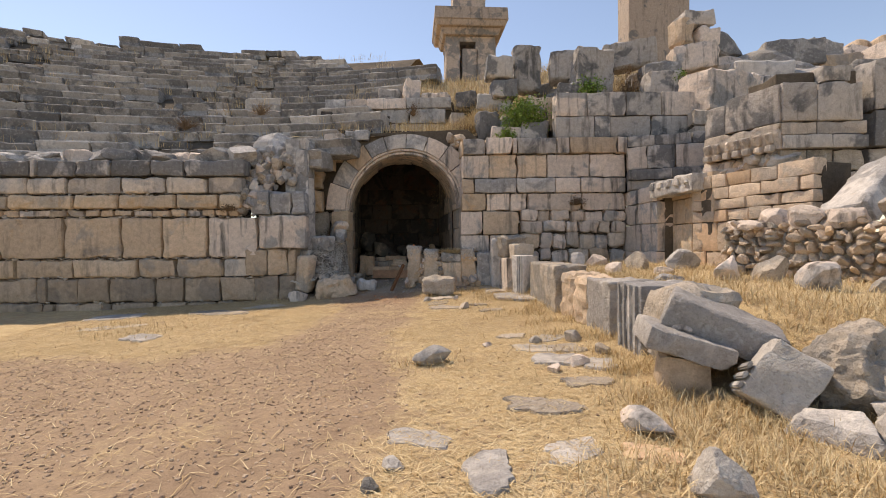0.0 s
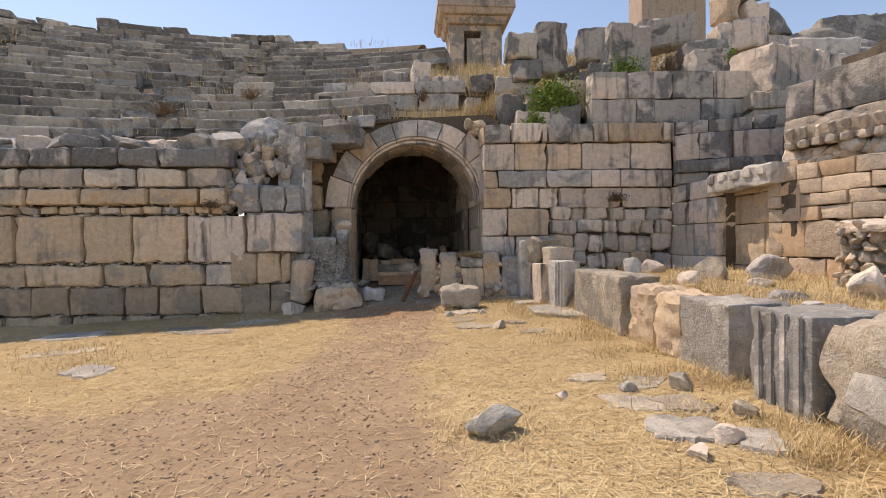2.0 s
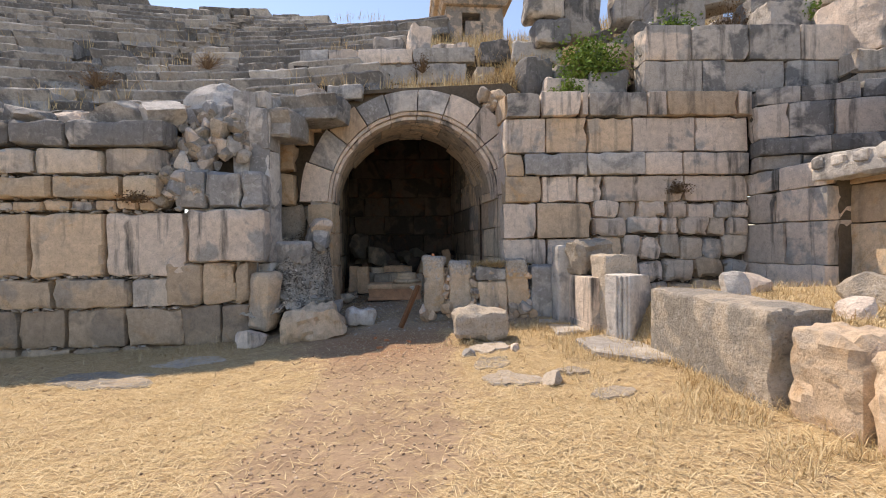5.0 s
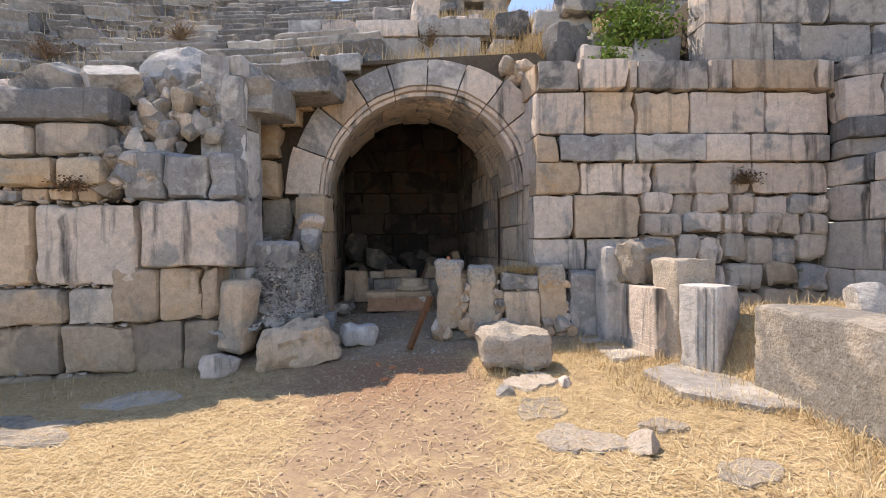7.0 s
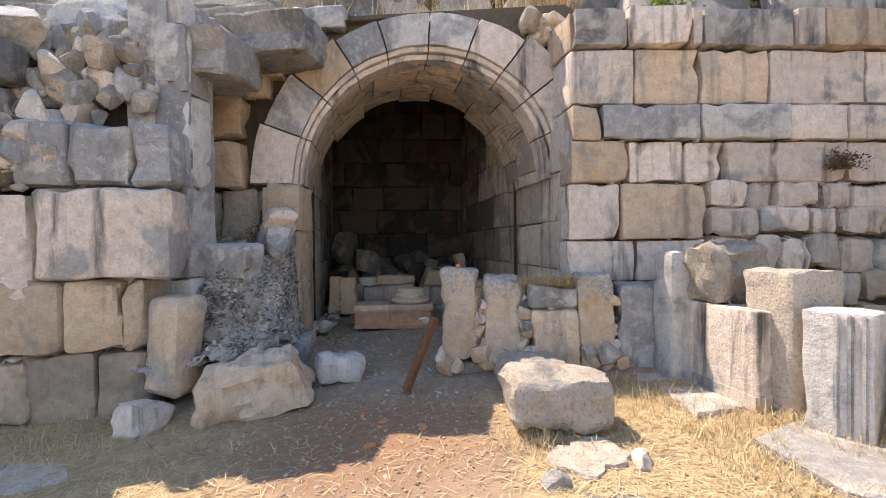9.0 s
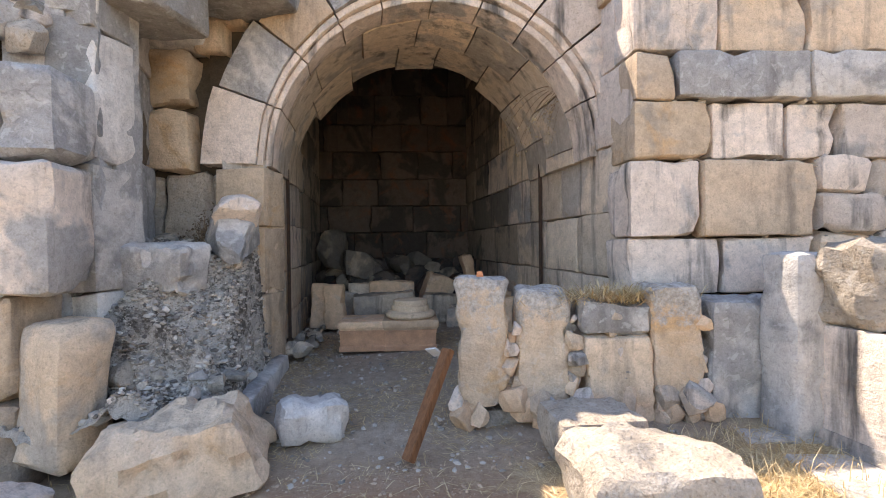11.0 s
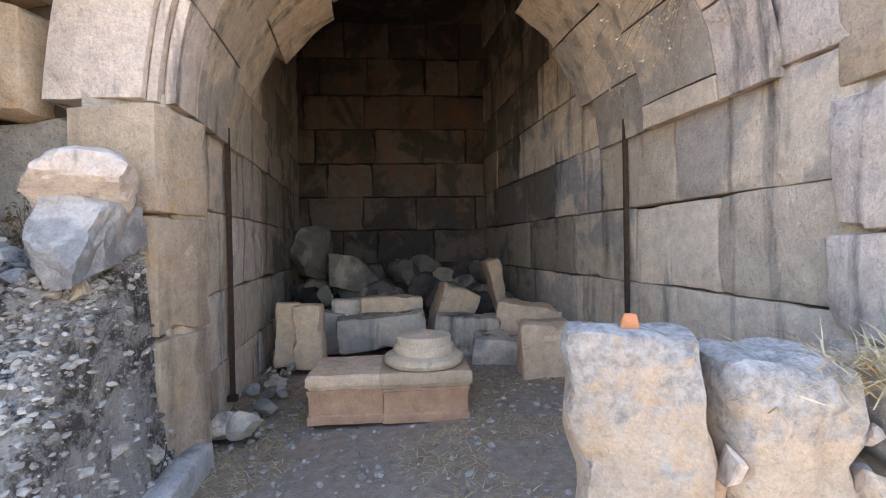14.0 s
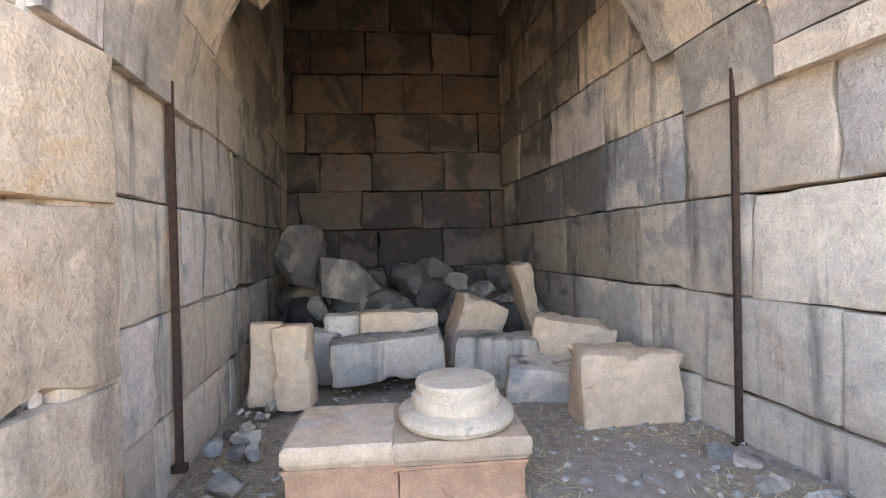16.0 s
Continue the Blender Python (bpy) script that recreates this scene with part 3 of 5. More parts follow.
rng = random.Random(21)
levels = [-0.1, 0.72, 1.30, 1.93, 2.56, 3.2, 3.85, 4.5, 5.2, 5.9]
LOW = [(z0, z1) for z0, z1 in zip(levels, levels[1:]) if z1 < 2.6]
HIGH = [(z0, z1) for z0, z1 in zip(levels, levels[1:]) if z1 > 2.6]
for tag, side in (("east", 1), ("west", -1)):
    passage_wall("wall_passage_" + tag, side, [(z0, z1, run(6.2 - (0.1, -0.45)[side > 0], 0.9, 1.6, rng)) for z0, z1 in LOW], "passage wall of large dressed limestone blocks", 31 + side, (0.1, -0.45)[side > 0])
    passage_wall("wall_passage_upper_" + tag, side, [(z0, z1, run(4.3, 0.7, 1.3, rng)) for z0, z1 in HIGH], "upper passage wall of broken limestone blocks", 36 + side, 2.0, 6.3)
# Unseen slab and wall added above the barrel to stop sky light leaking in.
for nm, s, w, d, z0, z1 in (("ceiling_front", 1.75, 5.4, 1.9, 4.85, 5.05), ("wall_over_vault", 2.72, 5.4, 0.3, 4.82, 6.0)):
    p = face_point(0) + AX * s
    tagged(block(nm, (w, d, z1 - z0), (p.x, p.y, z0), SOOT_SHADE, None, (0, 0, 6.6), cell=0.3), "unseen dark masonry added to keep sky light out of the passage", "ceiling", kind="structure")
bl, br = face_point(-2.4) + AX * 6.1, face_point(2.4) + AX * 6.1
# End wall: soot, with the shade of the far end mixed into its colour.
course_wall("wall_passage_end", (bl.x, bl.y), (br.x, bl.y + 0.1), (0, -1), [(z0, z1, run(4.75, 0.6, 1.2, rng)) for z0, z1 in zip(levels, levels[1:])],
            ((SOOT_SHADE, 1),), "sooty end wall of the passage with shade in its colour", thick=0.6, seed=33, gap=0.008, r=0.02)
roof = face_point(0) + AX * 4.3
roof_slab = block("ceiling", (5.6, 4.3, 0.3), (roof.x - 0.05, roof.y + 0.46, 5.86), SOOT_SHADE, None, (0, 0, 6.6), cell=0.3, rough=0.05)
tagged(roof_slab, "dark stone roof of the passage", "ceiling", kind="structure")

# ---- facade right of the arch ----
FX = 0.5


def fr(*xs):
    return [x - FX for x in xs]


facade = course_wall(
    "wall_facade", (FX, 13.2), (5.35, 13.2), (0, -1),
    [(0.0, 0.62, fr(0.55, 1.5, 2.3)), (0.62, 1.18, fr(0.52, 1.35, 2.25)), (1.18, 1.68, fr(0.5, 1.33, 2.2)), (1.68, 2.35, fr(0.52, 1.15, 2.18), 0.03),
     (2.35, 2.85, fr(0.55, 1.26), 0.02, ORANGE), (2.35, 2.85, fr(1.26, 1.93, 2.42, 3.96, 5.2)), (2.85, 3.28, fr(0.57, 0.92), 0.05, WARM), (2.85, 3.28, fr(0.92, 2.1, 3.2), 0.07, GREY),
     (2.85, 3.28, fr(3.2, 3.92, 5.2), 0.05),
     (3.28, 3.95, fr(0.57, 1.34, 2.12, 2.98, 4.18, 5.2)), (3.95, 4.40, fr(0.6, 1.24), 0.02, PATINA), (3.95, 4.42, fr(1.24, 2.0, 2.14), 0.08), (3.95, 4.42, fr(2.14, 3.25), 0.06, PATINA), (3.95, 4.42, fr(3.25, 3.6, 4.95, 5.25), 0.08)],
    ((LIME, 9), (WARM, 1)), "limestone facade wall with streaked blocks and moulded courses", thick=1.0, seed=14, gap=0.02, r=0.026, chip=0.06, trim=(0.55, 0.0))
course_wall("wall_return", (0.60, 13.30), (0.50, 14.02), (-1, 0), [(2.56, 3.28, [0, 0.7]), (3.28, 3.95, [0, 0.3, 0.7]), (3.95, 4.42, [0, 0.7])], ((LIME, 2), (WARM, 1)),
            "return of the facade beside the arch ring", thick=0.2, seed=16, depth=0.3)
rng = random.Random(77)
rows = [0.05, 0.42, 0.85, 1.25, 1.68, 2.02, 2.36]
for n, (z0, z1) in enumerate(zip(rows, rows[1:])):
    xs = run(3.0, 0.32, 0.68, rng, 2.22)
    for x0, x1 in zip(xs, xs[1:]):
        SEED[0] += 1
        dz = rng.uniform(-0.05, 0.05)
        v, f = block_data(x1 - x0 - 0.01, 0.5, z1 - z0 + rng.uniform(-0.03, 0.04), SEED[0], cell=0.1, r=0.11, rough=0.03, chip=0.07)
        ob = link("block", v, f, rng.choice((LIME, LIME, LIME, WARM, BUFF)), facade)
        ob.matrix_parent_inverse = facade.matrix_world.inverted()
        ob.matrix_basis = pose((x0 + x1) / 2, 13.46 + rng.uniform(-0.03, 0.02), (z0 + z1) / 2 + dz, 0, rng.uniform(-7, 7), rng.uniform(-2, 2))

course_wall("wall_ledge_fill", (6.9, 12.75), (9.6, 12.45), (0, -1), [(3.5, 4.2, [0, 1.3, 2.7]), (4.2, 4.62, [0, 0.9, 1.7, 2.7]), (4.62, 5.06, [0, 1.2, 2.7])], ((PATINA, 2), (BUFF, 1)),
            "weathered blocks under the tumbled upper stones", thick=0.8, seed=18, r=0.06, rough=0.035, chip=0.1)
upper = course_wall(
    "wall_upper_tier", (3.25, 13.25), (7.3, 13.25), (0, -1),
    [(4.42, 5.02, [0, 1.1, 1.55, 2.7, 4.0]), (5.02, 5.70, [0, 0.9, 2.0, 3.0, 3.95])],
    ((LIME, 1), (PATINA, 3)), "upper tier of dark-streaked limestone blocks", thick=1.6, seed=17)

# wall beside the facade with a blocked doorway
course_wall(
    "wall_side", (5.22, 13.45), (5.36, 11.62), (-1, 0),
    [(0.0, 0.62, [0, 0.8, 1.8]), (0.62, 1.18, [0, 0.6, 1.8]), (1.18, 1.9, [0, 1.0, 1.8]), (1.9, 2.45, [0, 0.8, 1.8]), (2.45, 2.85, [0, 0.9, 1.8])],
    ((LIME, 4), (GREY, 1)), "side wall of smooth limestone blocks", thick=0.8, seed=41)
course_wall(
    "wall_side_upper", (5.15, 12.95), (7.25, 12.35), (-0.2, -1),
    [(2.85, 3.12, [0, 0.7, 1.5, 2.2], 0.12), (3.12, 3.42, [0, 1.1, 2.2], 0.2, PATINA), (3.42, 4.05, [0, 0.5, 1.2, 2.2], 0.12), (4.05, 4.35, [0, 0.7, 1.6, 2.1], 0.1, PATINA)],
    ((PATINA, 3), (LIME, 1)), "upper side wall of dark-stained blocks with a ledge", thick=1.0, seed=47, rough=0.02)
lintel = tagged(block("lintel", (0.55, 1.75, 0.40), (5.62, 11.0, 2.52), GREY, None, (0, 0, 5), r=0.05, rough=0.03, chip=0.14), "heavy grey limestone lintel with dentils over the blocked doorway", "lintel", kind="structure")
for n in range(5):
    dentil = block("dentil", (0.12, 0.22, 0.17), (5.31 + 0.028 * n, 11.72 - n * 0.34, 2.70), GREY, None, (0, 0, 5), cell=0.06, r=0.03, rough=0.015)
    world_pose = dentil.matrix_world.copy()
    dentil.parent, dentil.matrix_parent_inverse = lintel, lintel.matrix_world.inverted()
    dentil.matrix_basis = world_pose
course_wall("wall_doorway_back", (5.78, 12.2), (5.78, 9.9), (-1, 0), [(0.3, 1.0, [0, 1, 2.3]), (1.0, 1.85, [0, 1.4, 2.3]), (1.85, 2.45, [0, 1.1, 2.3]), (2.45, 2.92, [0, 1.3, 2.3])], ((ORANGE, 3), (WARM, 1)),
            "ochre blocks behind the doorway", thick=0.4, seed=42)
rng = random.Random(43)
zs = [0.3, 1.2, 1.83, 2.08, 2.30, 2.55, 2.83]
BEIGE = stone("beige_tooled_limestone", (0.66, 0.53, 0.41), (0.50, 0.43, 0.36), (0.60, 0.44, 0.30), 0.60, 0.60, 0.15, 0.5, 0.0, 1.6)
course_wall("wall_masonry", (5.62, 10.42), (6.32, 7.9), (-1, -0.3), [(z0, z1, run(2.6, 0.3, 0.8, rng)) for z0, z1 in zip(zs, zs[1:])],
            ((BEIGE, 4), (PINK, 1)), "wall of beige tooled blocks in thin courses", thick=0.7, seed=44, r=0.02, depth=0.3)
course_wall("wall_masonry_end", (5.60, 10.46), (6.4, 10.7), (0.3, 1), [(z0, z1, [0, 0.4, 0.8]) for z0, z1 in zip(zs, zs[1:])],
            ((BEIGE, 1),), "doorway end of the beige tooled wall", thick=0.3, seed=49, r=0.02, depth=0.25)
for n in range(34):
    u = rng.random()
    z_up = rng.random()
    s = rng.uniform(0.16, 0.40)
    tagged(rock("masonry_rubble", (s * 1.4, s, s * 0.8), (5.80 + 0.72 * u + 0.12 + 0.1 * z_up, 10.35 - 1.5 * u + rng.uniform(0, 0.25), 2.74 + 0.25 * z_up), rng.choice((LIME, LIME, WARM, GREY)), None, (0, 0, rng.uniform(0, 360)), level=3),
           "broken stone bedded under the frieze", "stone", "rubble on the masonry")
rng = random.Random(48)
# corner pier: its side carries the frieze, its front faces the path
SIDE_A, SIDE_B = Vector((5.80, 10.28, 0)), Vector((6.45, 8.88, 0))
along = (SIDE_B - SIDE_A).normalized()
lean_deg = math.degrees(math.atan2(along.y, along.x))
course_wall("wall_corner_pier", (SIDE_A.x, SIDE_A.y), (SIDE_B.x, SIDE_B.y), (-1, -0.4), [(3.66, 4.30, [0, 0.46], 0.0, PATINA), (3.66, 4.40, [0.46, 1.54], 0.03, PATINA)],
            ((GREY, 2), (LIME, 2)), "corner of a dark stained limestone pier", thick=0.7, seed=45)
middle = (SIDE_A + SIDE_B) / 2
inward = Vector((-along.y, along.x, 0))
seat_at = middle + inward * 0.22
frieze = tagged(block("frieze", (1.56, 0.5, 0.5), (seat_at.x, seat_at.y, 3.16), BUFF, None, (0, 0, lean_deg), cell=0.07, rough=0.025, chip=0.1), "broken frieze block with a row of carved drops", "frieze")
for n in range(7):
    spot = SIDE_A + along * (0.14 + n * 0.21) - inward * 0.09
    for nm, size, z, tilt in (("drop", (0.10, 0.13, 0.20), 3.28, 20), ("drop_foot", (0.13, 0.16, 0.13), 3.12, 0)):
        tooth = block(nm, size, (spot.x, spot.y, z), BUFF, None, (tilt, 0, lean_deg), cell=0.05, r=0.04, rough=0.02)
        world_pose = tooth.matrix_world.copy()
        tooth.parent, tooth.matrix_parent_inverse = frieze, frieze.matrix_world.inverted()
        tooth.matrix_basis = world_pose
course_wall("wall_corner_front", (6.47, 8.86), (8.05, 8.80), (0, -1), [(1.5, 2.1, [0, 0.8, 1.58], -0.1, BEIGE), (2.1, 2.75, [0, 0.5, 1.1, 1.58], -0.1, BEIGE), (2.75, 3.16, [0, 0.5, 1.0, 1.58], -0.06, ROUGH), (3.16, 3.43, [0, 0.9, 1.58], 0.05, PATINA), (3.43, 3.68, [0, 0.65, 1.58]), (3.68, 4.42, [0, 0.64, 1.50], 0.02, PATINA), (4.42, 4.75, [0.75, 1.3], 0.0, PATINA)],
            ((BUFF, 3), (PATINA, 1)), "front of a dark stained limestone pier", thick=0.9, seed=46, gap=0.018)
course_wall("wall_far_pier", (8.25, 8.9), (13.0, 8.6), (0, -1), [(2.3, 3.2, [0, 1.4, 2.6, 4.7], -0.1), (3.2, 3.9, [0, 0.9, 2.2, 4.7]), (3.9, 4.9, [0, 1.2, 2.4, 4.7])],
            ((PATINA, 4), (LIME, 2)), "dark stained limestone wall beyond the pier", thick=2.0, seed=50)


# ---- low rubble wall ----
PALE_EARTH = earth_material("pale_mortar", (0.50, 0.42, 0.33), (0.36, 0.295, 0.225))
def rubble_wall(name, p0, p1, z0, z1, seed, size=(0.12, 0.30), label=""):
    rng = random.Random(seed)
    a, b = Vector((*p0, 0)), Vector((*p1, 0))
    u = (b - a).normalized()
    n = Vector((u.y, -u.x, 0))
    length = (b - a).length
    ang = math.degrees(math.atan2(u.y, u.x))
    mid = (a + b) / 2 - n * 0.3
    SEED[0] += 1
    v, f = block_data(length, 0.5, z1 - z0 - 0.1, SEED[0], cell=0.3, rough=0.03)
    wall = tagged(link(name, v, f, PALE_EARTH), label, "wall", kind="structure")
    wall.matrix_world = pose(mid.x, mid.y, (z0 + z1) / 2 - 0.05, 0, 0, ang)
    inv = wall.matrix_world.inverted()
    shapes = []
    for k in range(12):
        vv, ff = rock_data((1, 1, 1), seed * 10 + k, level=2, cuts=10, rough=0.09, sharp=1.0)
        me = bpy.data.meshes.new("stone")
        me.from_pydata([p - Vector((0, 0, 0.35)) for p in vv], [], ff)
        me.materials.append((BEIGE, ROUGH, BEIGE, WARM)[k % 4])
        shapes.append(me)
    z = z0
    while z < z1:
        h = rng.uniform(*size) * 0.75
        s = 0.0
        while s < length:
            w = rng.uniform(*size)
            p = a + u * (s + w / 2) - n * rng.uniform(-0.03, 0.09)
            ob = new("stone", shapes[rng.randrange(12)])
            ob.parent, ob.matrix_parent_inverse = wall, inv
            ob.matrix_basis = pose(p.x, p.y, z + h / 2 + rng.uniform(-0.05, 0.05), rng.uniform(-30, 30), rng.uniform(-30, 30), ang + rng.uniform(-40, 40)) @ Matrix.Diagonal((w * 0.86, 0.2, h * 1.08, 1))
            s += w * 0.95
        z += h * 0.92
    return wall


rubble_wall("wall_rubble", (4.88, 8.1), (6.35, 5.6), 0.55, 1.62, 51, size=(0.09, 0.20), label="low wall of rough rubble stones in earth mortar")
for x, y, z, s in ((5.15, 8.0, 1.58, (0.75, 0.4, 0.16)), (5.55, 7.2, 1.58, (0.5, 0.4, 0.3)), (5.9, 6.8, 1.56, (0.55, 0.4, 0.3)), (6.25, 6.1, 1.58, (0.6, 0.5, 0.4)), (5.8, 7.9, 1.5, (0.7, 0.6, 0.4))):
    tagged(rock("wall_top_boulder", s, (x, y, z), LIME, None, (0, 0, x * 50), cuts=11), "pale boulder on the rubble wall", "boulder", "boulders on the rubble wall")

tagged(block("tilted_slab", (1.5, 0.7, 0.42), (6.75, 7.35, 1.98), GREY, None, (-12, -36, 20), r=0.07, rough=0.05, chip=0.1), "large tilted grey slab on the rubble wall", "slab")

# ---- seating ----
CX, CY, R0 = -7.0, -4.0, 17.35
ROWS_N, RISE, TREAD = 19, 0.43, 0.64
rng = random.Random(61)
slope_v, slope_f = [], []
for i in range(21):
    rad = R0 + TREAD * i + 0.25
    for k in range(25):
        a = math.radians(140 - k * 4.4)
        slope_v.append((CX + math.cos(a) * rad, CY + math.sin(a) * rad, 3.62 + RISE * min(i, 17.6)))
for i in range(20):
    for k in range(24):
        if math.cos(math.radians(140 - (k + 1) * 4.4)) * (R0 + TREAD * i) < 3.4 + i * 0.22:
            slope_f.append((i * 25 + k, (i + 1) * 25 + k, (i + 1) * 25 + k + 1, i * 25 + k + 1))
tagged(link("seating_slope", slope_v, slope_f, MORTAR), "sloping earth under the stone seats", "slope", kind="structure")
STAIR = (math.radians(113.5), math.radians(93.0))
for row in range(ROWS_N):
    z = 3.85 + RISE * row
    rad = R0 + TREAD * row
    tier = tagged(new("seat_row"), "curved row of worn grey limestone seats with dry grass", "seat row", "rows of theatre seats", "structure")
    a = math.radians(134)
    xr = (row * 0.235 + 3.0) if row < 13 else max(-2.0, 2.6 - (row - 13) * 0.7)
    right = math.atan2(math.sqrt(max(0, rad * rad - xr * xr)), xr)
    while a > right:
        w = rng.uniform(0.9, 2.0)
        mid = a - w / rad / 2
        stair = any(abs(mid - q) < 0.5 / rad + w / rad / 2 for q in STAIR)
        if stair:
            w = 0.8
            mid = a - w / rad / 2
        if rng.random() < (0.97 if row < 16 else 0.82):
            d = TREAD + 0.25
            x, y = CX + math.cos(mid) * (rad + d / 2), CY + math.sin(mid) * (rad + d / 2)
            dz = rng.uniform(-0.02, 0.02) - (0.12 if rng.random() < 0.06 else 0)
            if row == ROWS_N - 1:
                dz += rng.uniform(-0.2, 0.25)
            SEED[0] += 1
            v, f = block_data(w - 0.015, d, (RISE + 0.08) * (0.6 if stair else 1), SEED[0], cell=0.17, r=0.05, rough=0.02, chip=0.08)
            for q in v:
                if q.y < -d / 2 + 0.06 and q.z < 0.1:
                    q.y += 0.11 if q.z > -0.12 else 0.05
            ob = link("seat_block", v, f, SEAT if rng.random() < 0.85 else GREY, tier)
            ob.matrix_basis = pose(x, y, z + dz - (0.1 if stair else 0), rng.uniform(-1.5, 1.5), rng.uniform(-0.7, 0.7), math.degrees(mid) - 90 + rng.uniform(-1.0, 1.0))
        a -= w / rad
for n in range(16):
    x = -5.6 - n * 0.55 + rng.uniform(-0.2, 0.2)
    tagged(rock("podium_boulder", (rng.uniform(0.6, 1.1), 0.6, rng.uniform(0.3, 0.5)), (x, 12.75 + rng.uniform(-0.1, 0.3), 3.66), rng.choice((GREY, SEAT, LIME)), None, (0, 0, rng.uniform(-25, 25))),
           "worn grey boulder on the podium wall", "boulder", "boulders on the podium")


# ---- hillside over the passage and behind the facade ----
def hz(x, y):
    z = 4.75 + 0.62 * max(0.0, min(5.7, y - 14.3)) + 0.36 * max(0.0, y - 20.0) - 0.25 * smooth01(30, 38, y)
    z += 0.5 * smooth01(2.0, 4.0, x) - 0.9 * smooth01(6.0, 9.0, x) * (1 - smooth01(14, 17, y))
    if y < 16.62:
        z = min(z, z - (0.31 * max(0.0, y - 14.3)) * (1 - smooth01(0.4, 1.6, x)))
    return z + 0.12 * noise.noise(Vector((x * 0.8, y * 0.8, 2)))


HILL = earth_material("dry_hillside", (0.46, 0.34, 0.18), (0.30, 0.24, 0.16))
hx = [-4.6 + 0.5 * i for i in range(60)]
hy = [14.25, 14.8, 15.4, 16.0] + [16.6 + 0.8 * i for i in range(30)]
keep = lambda x, y: x > -4.7 + max(0.0, y - 15.0) * 0.42
pts = [(x, y, hz(x, y)) for y in hy for x in hx]
quads = [(j * 60 + i, j * 60 + i + 1, (j + 1) * 60 + i + 1, (j + 1) * 60 + i) for j in range(len(hy) - 1) for i in range(59) if keep(hx[i], hy[j])]
low = [(x, 14.25, 4.2) for x in hx]
skirt = [(len(pts) + i, len(pts) + i + 1, i + 1, i) for i in range(12, 59)]
tagged(link("hillside", pts + low, quads + skirt, HILL), "dry grassy hillside with scattered ruins", "hillside", kind="structure")

parapet = course_wall("wall_parapet", (-4.15, 16.6), (0.5, 16.5), (0, -1), [(5.3, 5.72, [0.2, 1.4, 2.6, 4.3], -0.05), (5.72, 6.24, [0.25, 1.35, 2.0, 3.0, 4.3]), (6.24, 6.62, [0.0, 0.75, 1.5, 2.9, 4.5], 0.06)],
                      ((LIME, 2), (GREY, 3)), "two-course parapet of grey blocks above the arch", thick=0.7, seed=71)
for x, y, z, s, mat in ((-1.1, 17.3, 6.5, (0.62, 0.5, 1.0), LIME), (-0.2, 17.3, 6.5, (1.0, 0.6, 0.5), LIME), (0.9, 16.9, 6.3, (0.8, 0.6, 0.6), PATINA), (-1.9, 17.2, 6.5, (0.8, 0.6, 0.6), PATINA),
                        (1.4, 14.4, 4.55, (0.66, 0.6, 0.92), PATINA), (2.1, 15.8, 6.3, (0.85, 0.7, 0.6), PATINA), (1.95, 15.8, 6.95, (0.9, 0.7, 0.75), PATINA), (2.95, 16.2, 6.6, (0.95, 0.6, 1.6), PATINA), (4.3, 16.0, 6.9, (1.2, 0.7, 1.0), PATINA), (5.0, 15.6, 6.3, (1.3, 0.8, 1.5), PATINA),
                        (6.5, 16.2, 7.4, (1.7, 0.8, 0.9), PATINA), (4.1, 15.2, 5.7, (0.7, 0.6, 0.85), PATINA), (6.9, 14.6, 5.75, (1.15, 0.7, 0.95), PATINA), (7.2, 15.4, 6.7, (1.2, 0.8, 0.55), SEAT),
                        (8.5, 15.8, 7.1, (1.4, 0.9, 0.9), LIME), (8.1, 15.8, 8.0, (0.5, 0.7, 0.9), WARM), (8.9, 15.9, 8.0, (0.8, 0.8, 0.6), LIME), (8.6, 15.9, 8.6, (1.1, 0.8, 0.55), PATINA),
                        (8.2, 13.6, 5.0, (2.2, 1.2, 1.2), LIME), (1.9, 14.0, 4.42, (0.9, 0.6, 0.45), LIME), (2.75, 14.0, 4.42, (0.85, 0.6, 0.6), PATINA)):
    tagged(block("ruin_block", s, (x, y, z), mat, None, (rng.uniform(-4, 4), rng.uniform(-6, 6), rng.uniform(-18, 18)), r=0.09, rough=0.05, chip=0.16), "tumbled weathered block on the hillside", "stone block", "tumbled hillside blocks")
for n in range(120):
    x, y = rng.uniform(8.5, 19.0), rng.uniform(12.8, 16.5)
    s = rng.uniform(0.4, 1.2)
    if n > 85:
        x, y = rng.uniform(1.5, 8.5), rng.uniform(14.4, 17.5)
        s *= 0.7
    z = hz(x, y) - 0.1 if n > 85 else 4.3 + (y - 12.8) * 0.95 + rng.uniform(-0.2, 0.2)
    shape = (s * 1.5, s, s * 0.75)
    made = block("ruin_stone", shape, (x, y, z), rng.choice((GREY, LIME, SEAT, WARM)), None, (rng.uniform(-6, 6), rng.uniform(-6, 6), rng.uniform(-20, 20)), cell=0.2, r=0.08, rough=0.05, chip=0.15) if n % 5 < 3 else rock("ruin_stone", shape, (x, y, z), rng.choice((GREY, LIME, SEAT)), None, (0, 0, rng.uniform(-30, 30)), level=3)
    tagged(made, "tumbled rough stone in the ruined upper walls", "stone", "tumbled upper stones")
tagged(link("ruin_terrace", [(7.5, 12.9, 3.2), (30, 12.9, 3.2), (30, 17, 7.6), (7.5, 17, 7.6), (30, 30, 8.5), (7.5, 30, 8.5)], [(0, 1, 2, 3), (3, 2, 4, 5)], HILL), "earth slope under the tumbled upper stones", "slope", kind="structure")


